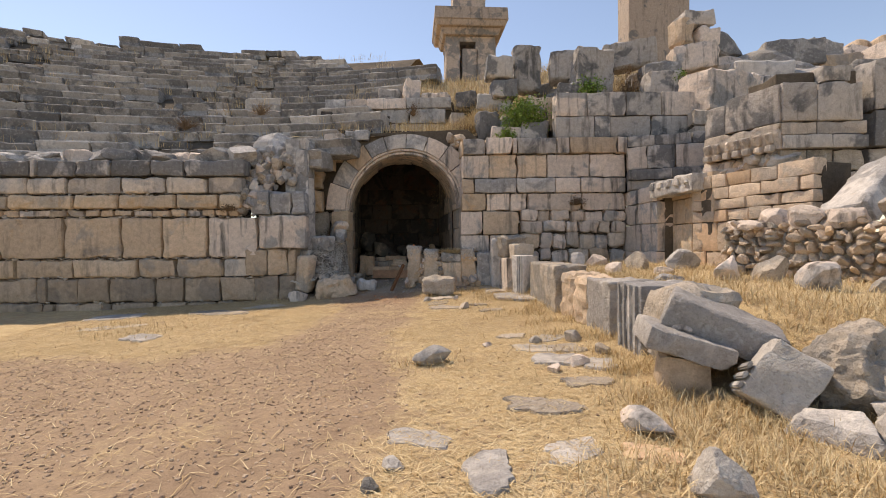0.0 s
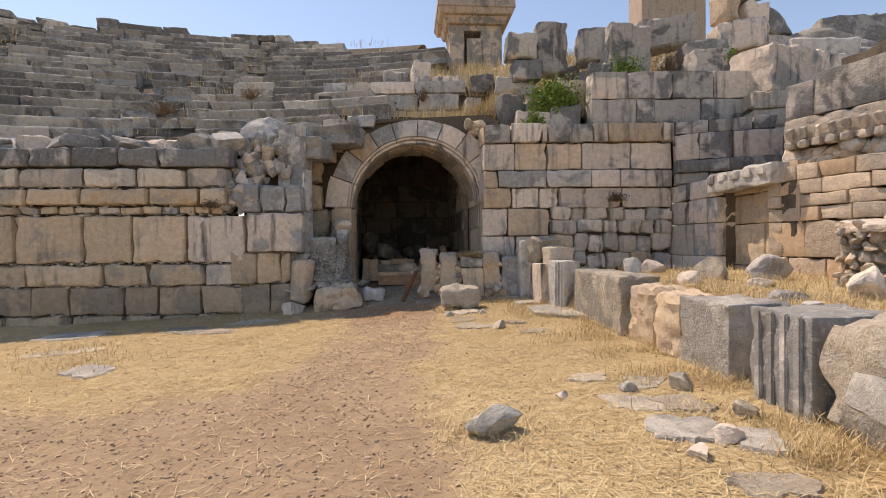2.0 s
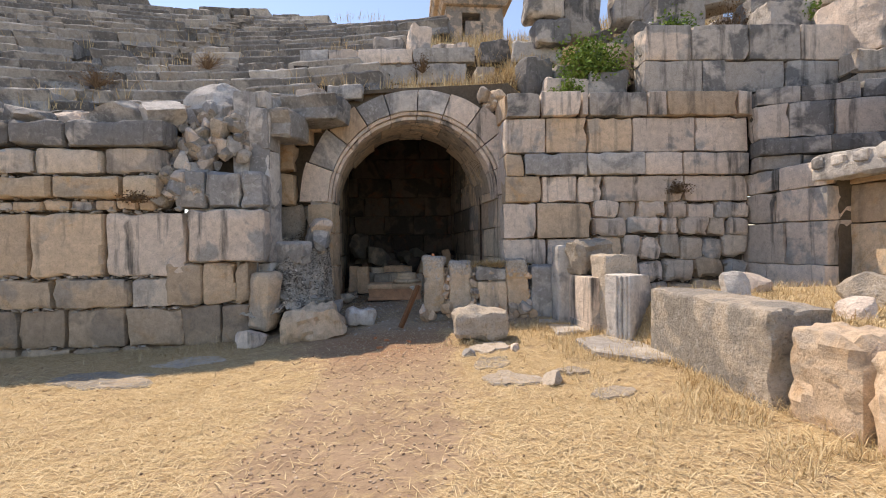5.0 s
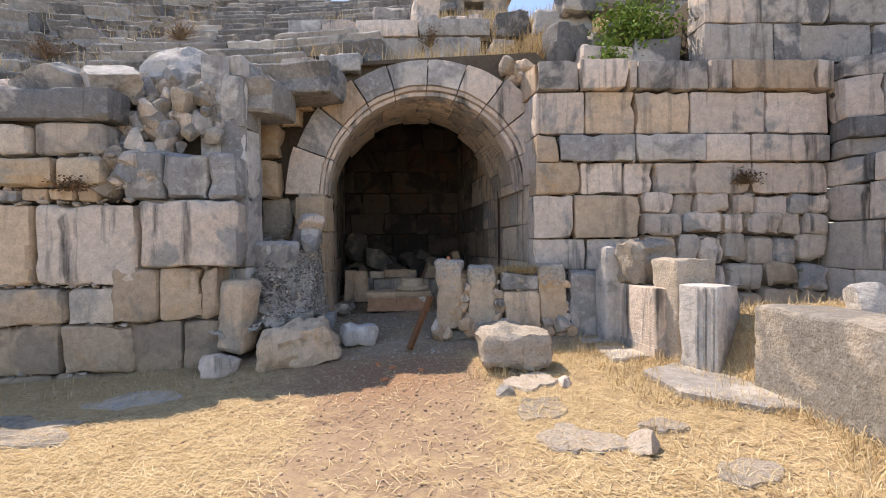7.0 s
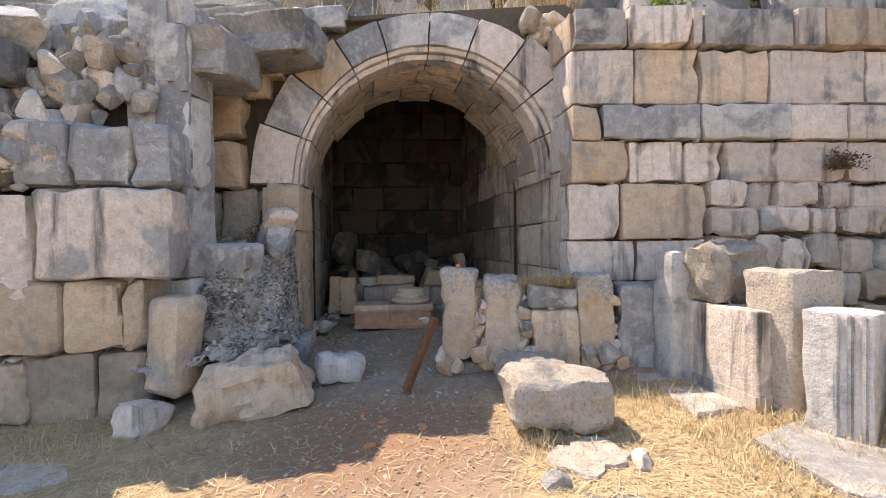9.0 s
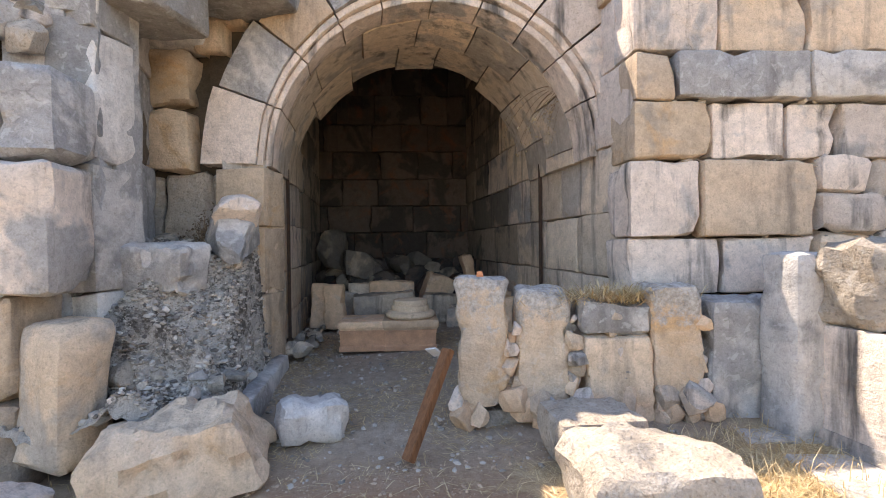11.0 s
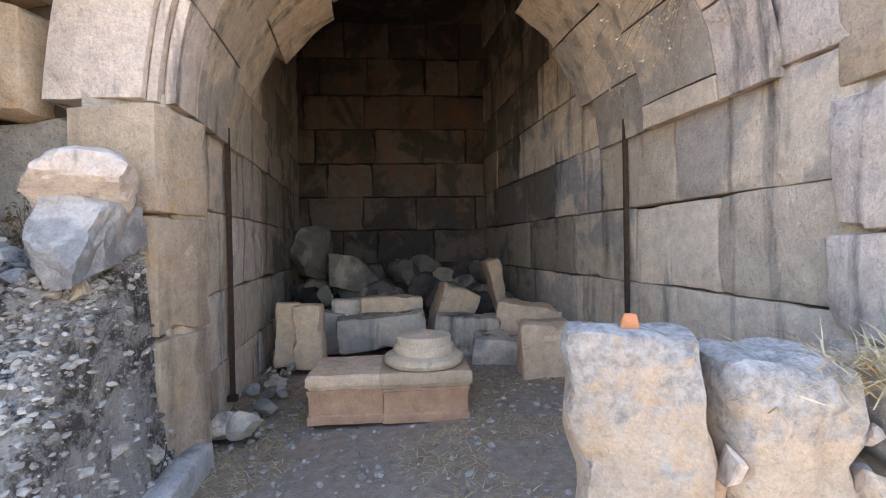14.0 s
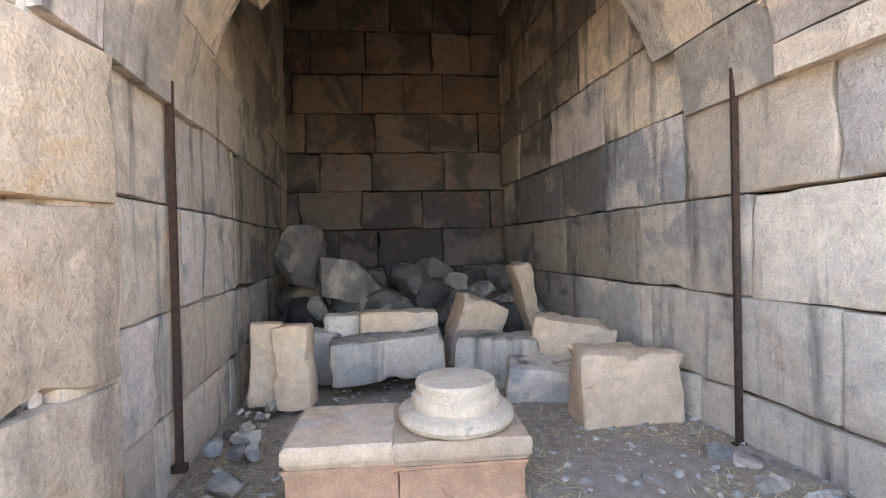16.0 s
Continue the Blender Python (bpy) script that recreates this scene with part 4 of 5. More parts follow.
# ---- pillar tombs on the hill ----
def prism(bm, w0, d0, w1, d1, z0, z1, cx=0.0):
    lower = [bm.verts.new((cx + sx * w0 / 2, sy * d0 / 2, z0)) for sx, sy in ((-1, -1), (1, -1), (1, 1), (-1, 1))]
    upper = [bm.verts.new((cx + sx * w1 / 2, sy * d1 / 2, z1)) for sx, sy in ((-1, -1), (1, -1), (1, 1), (-1, 1))]
    bm.faces.new(lower[::-1])
    bm.faces.new(upper)
    for i in range(4):
        bm.faces.new((lower[i], lower[(i + 1) % 4], upper[(i + 1) % 4], upper[i]))


def part(name, bm, material, parent, label="", bevel=0.0):
    if bevel:
        bmesh.ops.bevel(bm, geom=list(bm.edges), offset=bevel, segments=2, affect="EDGES")
    me = bpy.data.meshes.new(name)
    bm.to_mesh(me)
    bm.free()
    me.materials.append(material)
    ob = new(name, me)
    ob.parent = parent
    return tagged(ob, label)


def solid(name, parent, mat, *prisms, label="", bevel=0.03):
    bm = bmesh.new()
    for p in prisms:
        prism(bm, *p)
    return part(name, bm, mat, parent, label, bevel)


tomb = tagged(new("pillar_tomb"), "tall stone pillar tomb with a flared cornice on the hill", "tomb")
tomb.matrix_world = pose(2.05, 36, 12.0, 0, 0, 4)
solid("shaft", tomb, TOMB, (1.0, 2.6, 1.0, 2.6, 0, 4.55, -1.3), (1.5, 2.6, 1.5, 2.6, 0, 4.55, 1.15), (1.2, 2.6, 1.2, 2.6, 0, 4.0, 0), (3.7, 2.6, 3.7, 2.6, 4.5, 4.9))
solid("cornice", tomb, TOMB, (4.1, 3.2, 4.5, 3.5, 4.9, 5.4), (5.0, 4.0, 5.3, 4.3, 5.4, 5.8), (5.4, 4.4, 5.3, 4.3, 5.8, 6.7), label="dark flared cornice")
solid("chamber", tomb, TOMB, (3.3, 2.4, 2.6, 2.0, 6.7, 7.3), (2.4, 1.8, 2.5, 1.8, 7.3, 9.2))
pillar = tagged(new("grave_pillar"), "plain square monolith pillar on the hill", "pillar")
pillar.matrix_world = pose(16.2, 36, 12.0, 0, 0, -8)
solid("shaft", pillar, TOMB, (4.2, 3.5, 4.2, 3.5, 0, 9.5))


# ---- low wall before the passage ----
def upright(name, size, place, mat, label, turn=(0, 0, 0), group="", **kw):
    return tagged(block(name, size, place, mat, None, turn, **kw), label, "stone block", group)


UP = "upright slabs of the low front wall"
for x0, x1, z0, z1, mat in ((-1.0, -0.60, 0.35, 1.37, CRUST), (-0.51, -0.11, 0.3, 1.27, CRUST), (0.0, 0.53, 0.25, 0.92, WARM), (0.52, 0.90, 0.3, 1.30, CRUST), (0.95, 1.50, 0.2, 1.19, GREY)):
    first = x0 < -0.9
    upright("upright_slab", (x1 - x0, 0.26 if first else 0.36, z1 - z0), (-0.77 if first else (x0 + x1) / 2, 12.99 if first else 13.0 - 0.1 * (x0 + x1) / 2, z0), mat, "dark grey slab closing the low front wall" if mat is GREY else "ochre upright slab with lichen in the low front wall", (rng.uniform(-2, 2), rng.uniform(-2, 2), -18 if first else -4), UP, cell=0.06, r=0.045, rough=0.03, chip=0.08)
upright("capping_stone", (0.6, 0.42, 0.28), (0.27, 13.0, 0.9), GREY, "rounded grey capping stone on the low wall", (0, 4, -4), r=0.13, rough=0.03)
for n in range(70):
    gap = rng.choice((-0.56, -0.06, 0.93, -0.56, 1.52, 0.26))
    z = rng.uniform(0.25, 1.05)
    s = rng.uniform(0.05, 0.15)
    x = gap + rng.uniform(-0.05, 0.05)
    if n % 3 == 0:
        x, z, s = rng.uniform(-1.0, 1.5), rng.uniform(0.16, 0.34), rng.uniform(0.1, 0.24)
    tagged(rock("packing_stone", (s, s, s), (x, 12.86 - 0.1 * x + rng.uniform(-0.03, 0.05), z), rng.choice((WARM, LIME, PINK)), None, (0, 0, rng.uniform(0, 360)), level=2), "small packing stone in a joint of the low wall", "stone", "packing stones of the low wall")
upright("wall_bed", (2.5, 0.32, 0.3), (0.3, 13.08, 0.03), ROUGH, "earth bed under the low wall", r=0.08, rough=0.05)
tagged(block("tile_shard", (0.06, 0.02, 0.055), (-0.80, 12.96, 1.365), TILE, None, (12, 0, -10), cell=0.02, r=0.006, rough=0.004, taper=0.4), "broken orange terracotta tile standing on a slab", "tile")

# return of the low wall
upright("back_upright", (0.42, 0.35, 1.35), (1.50, 12.55, 0.2), GREY, "tall grey upright at the corner of the low wall", (0, 0, 5), r=0.06, chip=0.08)
panel = upright("moulded_panel", (0.22, 0.95, 0.85), (1.66, 12.02, 0.2), LIME, "smooth panel slab with a moulded foot", (0, 0, 6), r=0.02, rough=0.006)
bm = bmesh.new()
prism(bm, 0.28, 0.97, 0.24, 0.95, -0.43, -0.28)
part("foot_moulding", bm, LIME, panel, "", 0.015)
upright("rough_pillar", (0.52, 0.5, 1.2), (1.98, 11.65, 0.2), ROUGH, "tall pitted grey block", (0, 0, 8), cell=0.07, r=0.04, rough=0.03)
upright("rough_capstone", (0.72, 0.5, 0.6), (1.82, 12.3, 1.05), ROUGH, "rough pale stone resting on the panel", (0, -5, 20), cell=0.07, r=0.14, rough=0.06, chip=0.12)
ribbed = upright("pilaster_block", (0.5, 0.42, 0.95), (1.98, 11.12, 0.18), GREY, "standing grey pilaster block with a ribbed side", (0, 0, 32), r=0.02, rough=0.008)
for n in range(3):
    bm = bmesh.new()
    prism(bm, 0.03, 0.035, 0.03, 0.035, -0.46, 0.46)
    rib = part("rib", bm, GREY, ribbed, "", 0.01)
    rib.location = (-0.255, -0.16 + n * 0.08, 0)


def slab(name, pts, z, thick, mat, label):
    """A flat irregular paving slab from its corners."""
    c = Vector((sum(p[0] for p in pts) / len(pts), sum(p[1] for p in pts) / len(pts), 0))
    ring = []
    for i, p in enumerate(pts):
        q = pts[(i + 1) % len(pts)]
        for k in range(5):
            t = k / 5
            w = Vector((p[0] + (q[0] - p[0]) * t, p[1] + (q[1] - p[1]) * t, 0))
            ring.append(w + (c - w) * 0.05 * (noise.noise(w * 2.5) + 0.4))
    n = len(ring)
    verts = [Vector((p.x, p.y, z - thick)) for p in ring] + [Vector((p.x, p.y, z - 0.02)) for p in ring] + [p + (c - p) * 0.04 + Vector((0, 0, z + 0.008 * noise.noise(p * 5))) for p in ring]
    verts += [p + (c - p) * 0.5 + Vector((0, 0, z + 0.01 * noise.noise(p * 5))) for p in ring] + [c + Vector((0, 0, z))]
    faces = []
    for k in range(3):
        faces += [(k * n + i, k * n + (i + 1) % n, (k + 1) * n + (i + 1) % n, (k + 1) * n + i) for i in range(n)]
    faces += [(3 * n + i, 3 * n + (i + 1) % n, 4 * n) for i in range(n)]
    return tagged(link(name, verts, faces, mat, None, False), label, "paving slab", "flat paving slabs", "")


slab("paving_slab", [(1.16, 11.05), (1.2, 10.3), (1.66, 9.85), (2.5, 9.7), (2.6, 11.2), (1.9, 11.4)], 0.24, 0.2, SLAB, "large grey paving slab at the foot of the blocks")
slab("paving_slab", [(1.05, 11.5), (1.65, 11.65), (1.75, 12.2), (1.1, 12.25)], 0.23, 0.2, SLAB, "grey paving slab with straw along its edge")
slab("paving_slab", [(0.98, 12.4), (1.75, 12.35), (1.8, 12.75), (1.0, 12.7)], 0.26, 0.2, SLAB, "grey paving slab against the low wall")

# stones lying before the passage
upright("fallen_drum", (0.80, 0.60, 0.43), (-0.10, 11.62, 0.16), ROUGH, "rounded pitted stone lying on a slab", (0, 0, -3), cell=0.05, r=0.23, rough=0.045)
upright("fallen_stone", (0.62, 0.5, 0.34), (-0.12, 12.42, 0.17), ROUGH, "pitted squared stone before the low wall", (0, 0, 4), cell=0.07, r=0.09, rough=0.03)
tagged(block("boulder", (1.15, 0.72, 0.52), (-2.87, 12.42, 0.03), WARM, None, (8, -10, 14), cell=0.06, r=0.1, rough=0.06, chip=0.14, taper=0.28), "large broken limestone boulder beside the podium", "boulder")
tagged(block("blue_grey_stone", (0.5, 0.4, 0.3), (-2.12, 12.98, 0.14), GREY, None, (0, 4, 22), cell=0.06, r=0.07, rough=0.04, chip=0.1), "blue-grey squared stone at the passage mouth", "stone")
upright("kerb", (0.16, 1.7, 0.24), (-2.74, 13.75, 0.2), GREY, "low grey kerb along the debris", (0, 0, 5.5), r=0.03)
tagged(rock("foot_stone", (0.55, 0.3, 0.3), (-3.8, 12.15, -0.08), LIME, None, (0, 0, 10)), "small stone at the foot of the pier", "stone")
upright("leaning_slab", (0.45, 0.4, 1.0), (-3.72, 12.62, 0.15), WARM, "ochre stone leaning at the foot of the pier", (0, 4, -20), r=0.12, rough=0.04)

# wooden post with a metal plate
post = tagged(new("sign_post"), "leaning brown wooden post with a small metal plate", "post")
foot, head = Vector((-1.37, 12.43, 0.18)), Vector((-1.07, 12.72, 0.86))
post.matrix_world = Matrix.Translation(foot) @ (head - foot).to_track_quat("Z", "Y").to_matrix().to_4x4()
shaft = solid("shaft", post, WOOD, (0.085, 0.06, 0.085, 0.06, 0, 0.8), bevel=0.006)
plate = solid("plate", shaft, SHEET, (0.10, 0.12, 0.10, 0.12, 0.8, 0.815), label="pale metal plate", bevel=0.003)
plate.rotation_euler = (0.1, 0.25, 0)

# ---- debris beside the arch ----
def debris_z(x, y):
    n = fbm(Vector((x * 1.7, y * 1.7, 1)), 5)
    right = 1 - smooth01(-2.90, -2.68, x + 0.06 * (y - 13) + 0.10 * n)
    z = 0.16 + (0.25 + 1.2 * smooth01(12.5, 14.1, y + 0.35 * n)) * smooth01(11.9, 12.6, y) * right
    return z + (0.17 * n + 0.09 * abs(fbm(Vector((x * 5, y * 5, 4)))) + 0.05 * fbm(Vector((x * 12, y * 12, 1)))) * (0.3 + 0.7 * right)


def heap_material():
    """Pale crumbling mortar with dark mossy crust patches."""
    m, nt, b = shader("heap_earth", 0.97)
    flat = position(nt, shift=False)
    patch = noise_tex(nt, flat, 2.6, 9, 0.75, 0.6)
    c, g = noise_tex(nt, flat, 18.0, 7, 0.75), noise_tex(nt, flat, 80.0, 4, 0.8)
    col = mix(nt, ramp(nt, patch, 0.48, 0.56), (0.55, 0.50, 0.44), (0.14, 0.12, 0.10))
    col = mix(nt, ramp(nt, c, 0.50, 0.62), col, (0.54, 0.49, 0.43))
    col = mix(nt, 0.6, col, ramp(nt, g, 0.3, 0.7, (0.5, 0.5, 0.5), (1.35, 1.33, 1.3)), "MULTIPLY")
    nt.links.new(col, b.inputs["Base Color"])
    bump(nt, b, ((c, 0.9, 0.05), (g, 0.7, 0.012)))
    return m


HEAP = heap_material()
NX, NY = 56, 80
dx = [-4.1 + 0.0275 * i for i in range(NX)]
dy = [12.45 + 0.0265 * i for i in range(NY)]
tagged(link("debris_heap", [(x, y, debris_z(x, y)) for y in dy for x in dx], [(j * NX + i, j * NX + i + 1, (j + 1) * NX + i + 1, (j + 1) * NX + i) for j in range(NY - 1) for i in range(NX - 1)], HEAP, None, False), "heap of grey earth and broken stone beside the arch", "debris", kind="structure")
tagged(block("lodged_block", (0.74, 0.4, 0.4), (-3.54, 13.42, 1.26), GREY, None, (4, 3, -8), cell=0.06, r=0.04, rough=0.03, chip=0.12), "squared grey block lodged in the debris heap", "stone block")
for x, y, z, s, mat, sd in ((-3.10, 13.9, 1.48, (0.76, 0.5, 0.50), GREY, 8), (-3.05, 13.98, 1.82, (0.58, 0.4, 0.26), LIME, 3), (-3.95, 13.6, 1.3, (0.3, 0.26, 0.26), GREY, 4), (-3.4, 12.95, 0.55, (0.34, 0.26, 0.2), ROUGH, 9)):
    tagged(rock("heap_stone", s, (x, y, z), mat, None, (0, 0, sd * 40), seed=sd + 400), "grey stone lodged in the debris heap", "stone", "stones in the debris heap")
rng = random.Random(411)
for n in range(60):
    x, y, q = rng.uniform(-3.95, -2.8), rng.uniform(12.5, 14.3), 0.05 + 0.12 * rng.random() ** 2
    tagged(rock("heap_stone", (q * 1.3, q, q * 0.8), (x, y, debris_z(x, y) - q * 0.25), rng.choice((ROUGH, ROUGH, GREY, LIME)), None, (rng.uniform(-25, 25), rng.uniform(-25, 25), rng.uniform(0, 360)), level=2), "small broken stone in the debris heap", "stone", "stones in the debris heap")

# ---- row of blocks along the path ----
BENCH = "blocks of the low retaining row"
rng = random.Random(101)
for x, y, w, d, z1, turn, mat, label, kw in (
        (2.30, 9.40, 0.62, 2.05, 0.98, 2, ROUGH, "long pitted grey block with a smooth end", {}),
        (2.42, 8.00, 0.60, 0.66, 0.90, 4, WARM, "rough ochre block with crumbling face", {"r": 0.12, "rough": 0.05}),
        (2.46, 7.38, 0.62, 0.56, 0.86, 6, WARM, "rough pitted ochre block under straw", {"r": 0.12, "rough": 0.05}),
        (2.58, 6.72, 0.70, 0.84, 0.85, 3, SLAB, "squared grey block with a pitted face", {"r": 0.03}),
        (2.70, 5.64, 0.90, 0.66, 0.88, 3, GREY, "grey block with a fluted end", {"r": 0.02}),
        (2.66, 4.92, 0.75, 0.70, 0.92, 8, ROUGH, "thick worn rounded grey block", {"r": 0.14, "rough": 0.05})):
    b = upright("bench_block", (w, d, z1 - 0.02), (x, y, 0.04), mat, label, (0, 0, turn), BENCH, cell=0.07, chip=0.06, **{"r": 0.04, "rough": 0.02, **kw})
    if "fluted" in label:
        for n in range(4):
            bm = bmesh.new()
            prism(bm, 0.04, 0.075, 0.04, 0.075, -0.42, 0.42)
            part("flute", bm, GREY, b, "", 0.012).location = (-0.455, -0.21 + n * 0.14, 0)
# fallen cornice slabs
FALL = "fallen cornice slabs"
upright("fallen_slab", (0.74, 0.56, 0.21), (2.20, 4.24, 0.38), SLAB, "grey slab lying on a lower stone", (4, 16, -10), FALL, cell=0.07, r=0.03, rough=0.015)
upright("fallen_slab", (0.46, 0.42, 0.34), (2.22, 4.26, 0.04), WARM, "brown stone under a fallen slab", (0, 0, -20), FALL, r=0.08, rough=0.04)
upright("fallen_slab", (0.95, 0.70, 0.30), (2.62, 4.36, 0.47), SLAB, "large grey slab leaning on its neighbour", (4, 22, -26), FALL, cell=0.07, r=0.04, rough=0.02)
tip = upright("fallen_slab", (0.40, 0.56, 0.50), (2.62, 3.60, 0.06), SLAB, "tilted cornice block with a moulded edge", (-18, 30, -35), FALL, cell=0.07, r=0.03, rough=0.015)
for n in range(3):
    bm = bmesh.new()
    prism(bm, 0.03, 0.58, 0.03, 0.58, -0.03, 0.03)
    part("moulding", bm, GREY, tip, "", 0.01).location = (-0.21 - 0.012 * n, 0, -0.2 + 0.08 * n)
tagged(rock("pale_pebble", (0.2, 0.12, 0.1), (2.2, 4.22, 0.58), LIME, seed=11), "small pale stone on a fallen slab", "stone")
tagged(rock("rounded_boulder", (0.74, 0.7, 0.62), (3.36, 3.55, -0.02), ROUGH, seed=915, level=5, cuts=5, rough=0.09), "large rounded pitted grey boulder", "boulder")
for x, y, s, mat, sd in ((2.95, 2.98, (0.4, 0.34, 0.24), SLAB, 41), (2.62, 3.1, (0.5, 0.4, 0.24), SLAB, 45), (1.5, 2.5, (0.26, 0.28, 0.24), SLAB, 42), (3.1, 3.1, (0.35, 0.3, 0.28), SLAB, 43), (1.5, 3.4, (0.34, 0.26, 0.16), LIME, 44), (1.25, 2.1, (0.5, 0.25, 0.12), SLAB, 46), (1.7, 2.0, (0.3, 0.2, 0.14), LIME, 47)):
    tagged(rock("field_stone", s, (x, y, gz(x, y) - 0.04), mat, None, (0, 0, sd * 31), seed=sd + 500), "broken grey field stone in dry grass", "stone", "field stones in the grass")
# rocks on the bank behind the row
for n, (x, y, s) in enumerate(((3.3, 8.9, (0.5, 0.35, 0.3)), (4.0, 9.6, (0.8, 0.5, 0.45)), (4.7, 9.3, (0.8, 0.6, 0.5)), (4.4, 7.2, (0.7, 0.5, 0.5)), (4.9, 6.9, (0.6, 0.5, 0.5)), (3.5, 7.2, (0.5, 0.4, 0.25)), (4.6, 5.6, (0.6, 0.5, 0.45)),
                             (5.2, 5.3, (0.7, 0.4, 0.3)), (3.2, 6.4, (0.4, 0.3, 0.2)), (3.9, 8.2, (0.4, 0.3, 0.2)), (5.0, 8.0, (0.6, 0.5, 0.35)), (3.0, 10.3, (0.55, 0.45, 0.45)), (3.6, 10.9, (0.6, 0.5, 0.4)), (2.6, 12.2, (0.6, 0.5, 0.5)), (3.4, 12.3, (0.7, 0.5, 0.4)), (4.3, 12.0, (0.8, 0.6, 0.45)))):
    tagged(rock("bank_rock", [q * 0.72 for q in s], (x, y, gz(x, y) - 0.05), (LIME, ROUGH, GREY)[n % 3], None, (0, 0, n * 77), cuts=12), "angular grey rock on the grassy bank", "rock", "rocks on the bank")
# flush slabs in the path
def flush_slab(x, y, w, d, proud, seed, mat=SLAB, label="flat worn slab sunk in the dry ground"):
    """A broken slab lying in the earth, its top a little proud of it."""
    rng = random.Random(seed)
    turn = rng.uniform(-0.5, 0.5)
    n = 26
    edge = [1 + 0.16 * math.sin(2 * a + seed) + 0.38 * noise.noise(Vector((math.cos(a) * 1.7, math.sin(a) * 1.7, seed * 1.3))) + 0.22 * noise.noise(Vector((math.cos(a) * 5, math.sin(a) * 6, seed))) for a in (2 * math.pi * i / n for i in range(n))]
    verts = []
    for k, (f, dz) in enumerate(((1.04, -0.12), (1.0, proud - 0.016), (0.95, proud), (0.6, proud), (0.3, proud))):
        for i in range(n):
            a = 2 * math.pi * i / n
            sq = 1 / max(abs(math.cos(a)), abs(math.sin(a))) ** 0.6
            px, py = math.cos(a) * edge[i] * f * sq * w / 2, math.sin(a) * edge[i] * f * sq * d / 2
            gx, gy = x + px * math.cos(turn) - py * math.sin(turn), y + px * math.sin(turn) + py * math.cos(turn)
            verts.append((gx, gy, gz(gx, gy) + dz + (0.012 * noise.noise(Vector((gx * 9, gy * 9, 3))) if k > 1 else 0)))
    verts.append((x, y, gz(x, y) + proud))
    faces = [(k * n + i, k * n + (i + 1) % n, (k + 1) * n + (i + 1) % n, (k + 1) * n + i) for k in range(4) for i in range(n)] + [(4 * n + i, 4 * n + (i + 1) % n, 5 * n) for i in range(n)]
    return tagged(link("path_slab", verts, faces, mat), label, "stone", "flat slabs in the ground")


for n, (x, y, w, d) in enumerate(((-0.18, 3.43, 0.48, 0.30), (0.87, 3.9, 0.74, 0.30), (0.30, 2.88, 0.32, 0.40), (0.90, 3.1, 0.46, 0.30), (1.40, 4.5, 0.42, 0.32), (1.30, 5.3, 0.50, 0.5), (1.15, 5.9, 0.45, 0.4), (1.55, 5.8, 0.4, 0.35),
                                  (1.72, 5.05, 0.35, 0.3), (1.45, 6.4, 0.5, 0.4), (1.0, 6.6, 0.35, 0.3), (-5.2, 8.0, 0.62, 0.5), (-6.6, 9.3, 1.0, 0.5), (-5.1, 10.6, 1.5, 0.6), (-7.6, 10.7, 1.4, 0.6), (-4.3, 11.3, 0.9, 0.5), (0.93, 9.0, 0.42, 0.3),
                                  (-0.02, 11.0, 0.5, 0.5), (-0.09, 10.3, 0.42, 0.55), (0.02, 9.62, 0.50, 0.55), (0.75, 9.75, 0.3, 0.25))):
    flush_slab(x, y, w, d, 0.012 + 0.01 * (n % 3), n + 3, ROUGH if n > 16 else (SLAB, ROUGH, SLAB)[n % 3])
flush_slab(1.38, 3.0, 0.36, 0.28, 0.015, 60, PINK, "flat pinkish slab sunk in the dry ground")
for n, (x, y, w, d, hgt) in enumerate(((-0.11, 5.5, 0.38, 0.28, 0.22), (0.45, 9.4, 0.26, 0.2, 0.14), (0.3, 10.9, 0.18, 0.14, 0.1), (-0.35, 10.7, 0.2, 0.14, 0.12), (1.9, 5.5, 0.22, 0.18, 0.14), (1.5, 5.1, 0.2, 0.2, 0.12), (1.25, 6.2, 0.2, 0.16, 0.1),
                                       (1.75, 6.2, 0.26, 0.2, 0.14), (1.2, 4.9, 0.18, 0.12, 0.08), (-0.3, 3.0, 0.14, 0.1, 0.07), (-0.42, 2.75, 0.1, 0.08, 0.07), (0.6, 6.1, 0.14, 0.1, 0.06))):
    tagged(rock("path_stone", (w, d, hgt), (x, y, gz(x, y) - hgt * 0.25), (SLAB, ROUGH, LIME)[n % 3], None, (0, 0, n * 53), level=3, cuts=12), "broken grey stone lying on the dry ground", "stone", "loose stones on the path")

# ---- inside the passage ----
F = 0.34
ped = tagged(new("pedestal"), "pink limestone pedestal carrying a round column base", "pedestal")
ped.matrix_world = pose(-1.40, 15.22, F, 0, 0, 1.5)


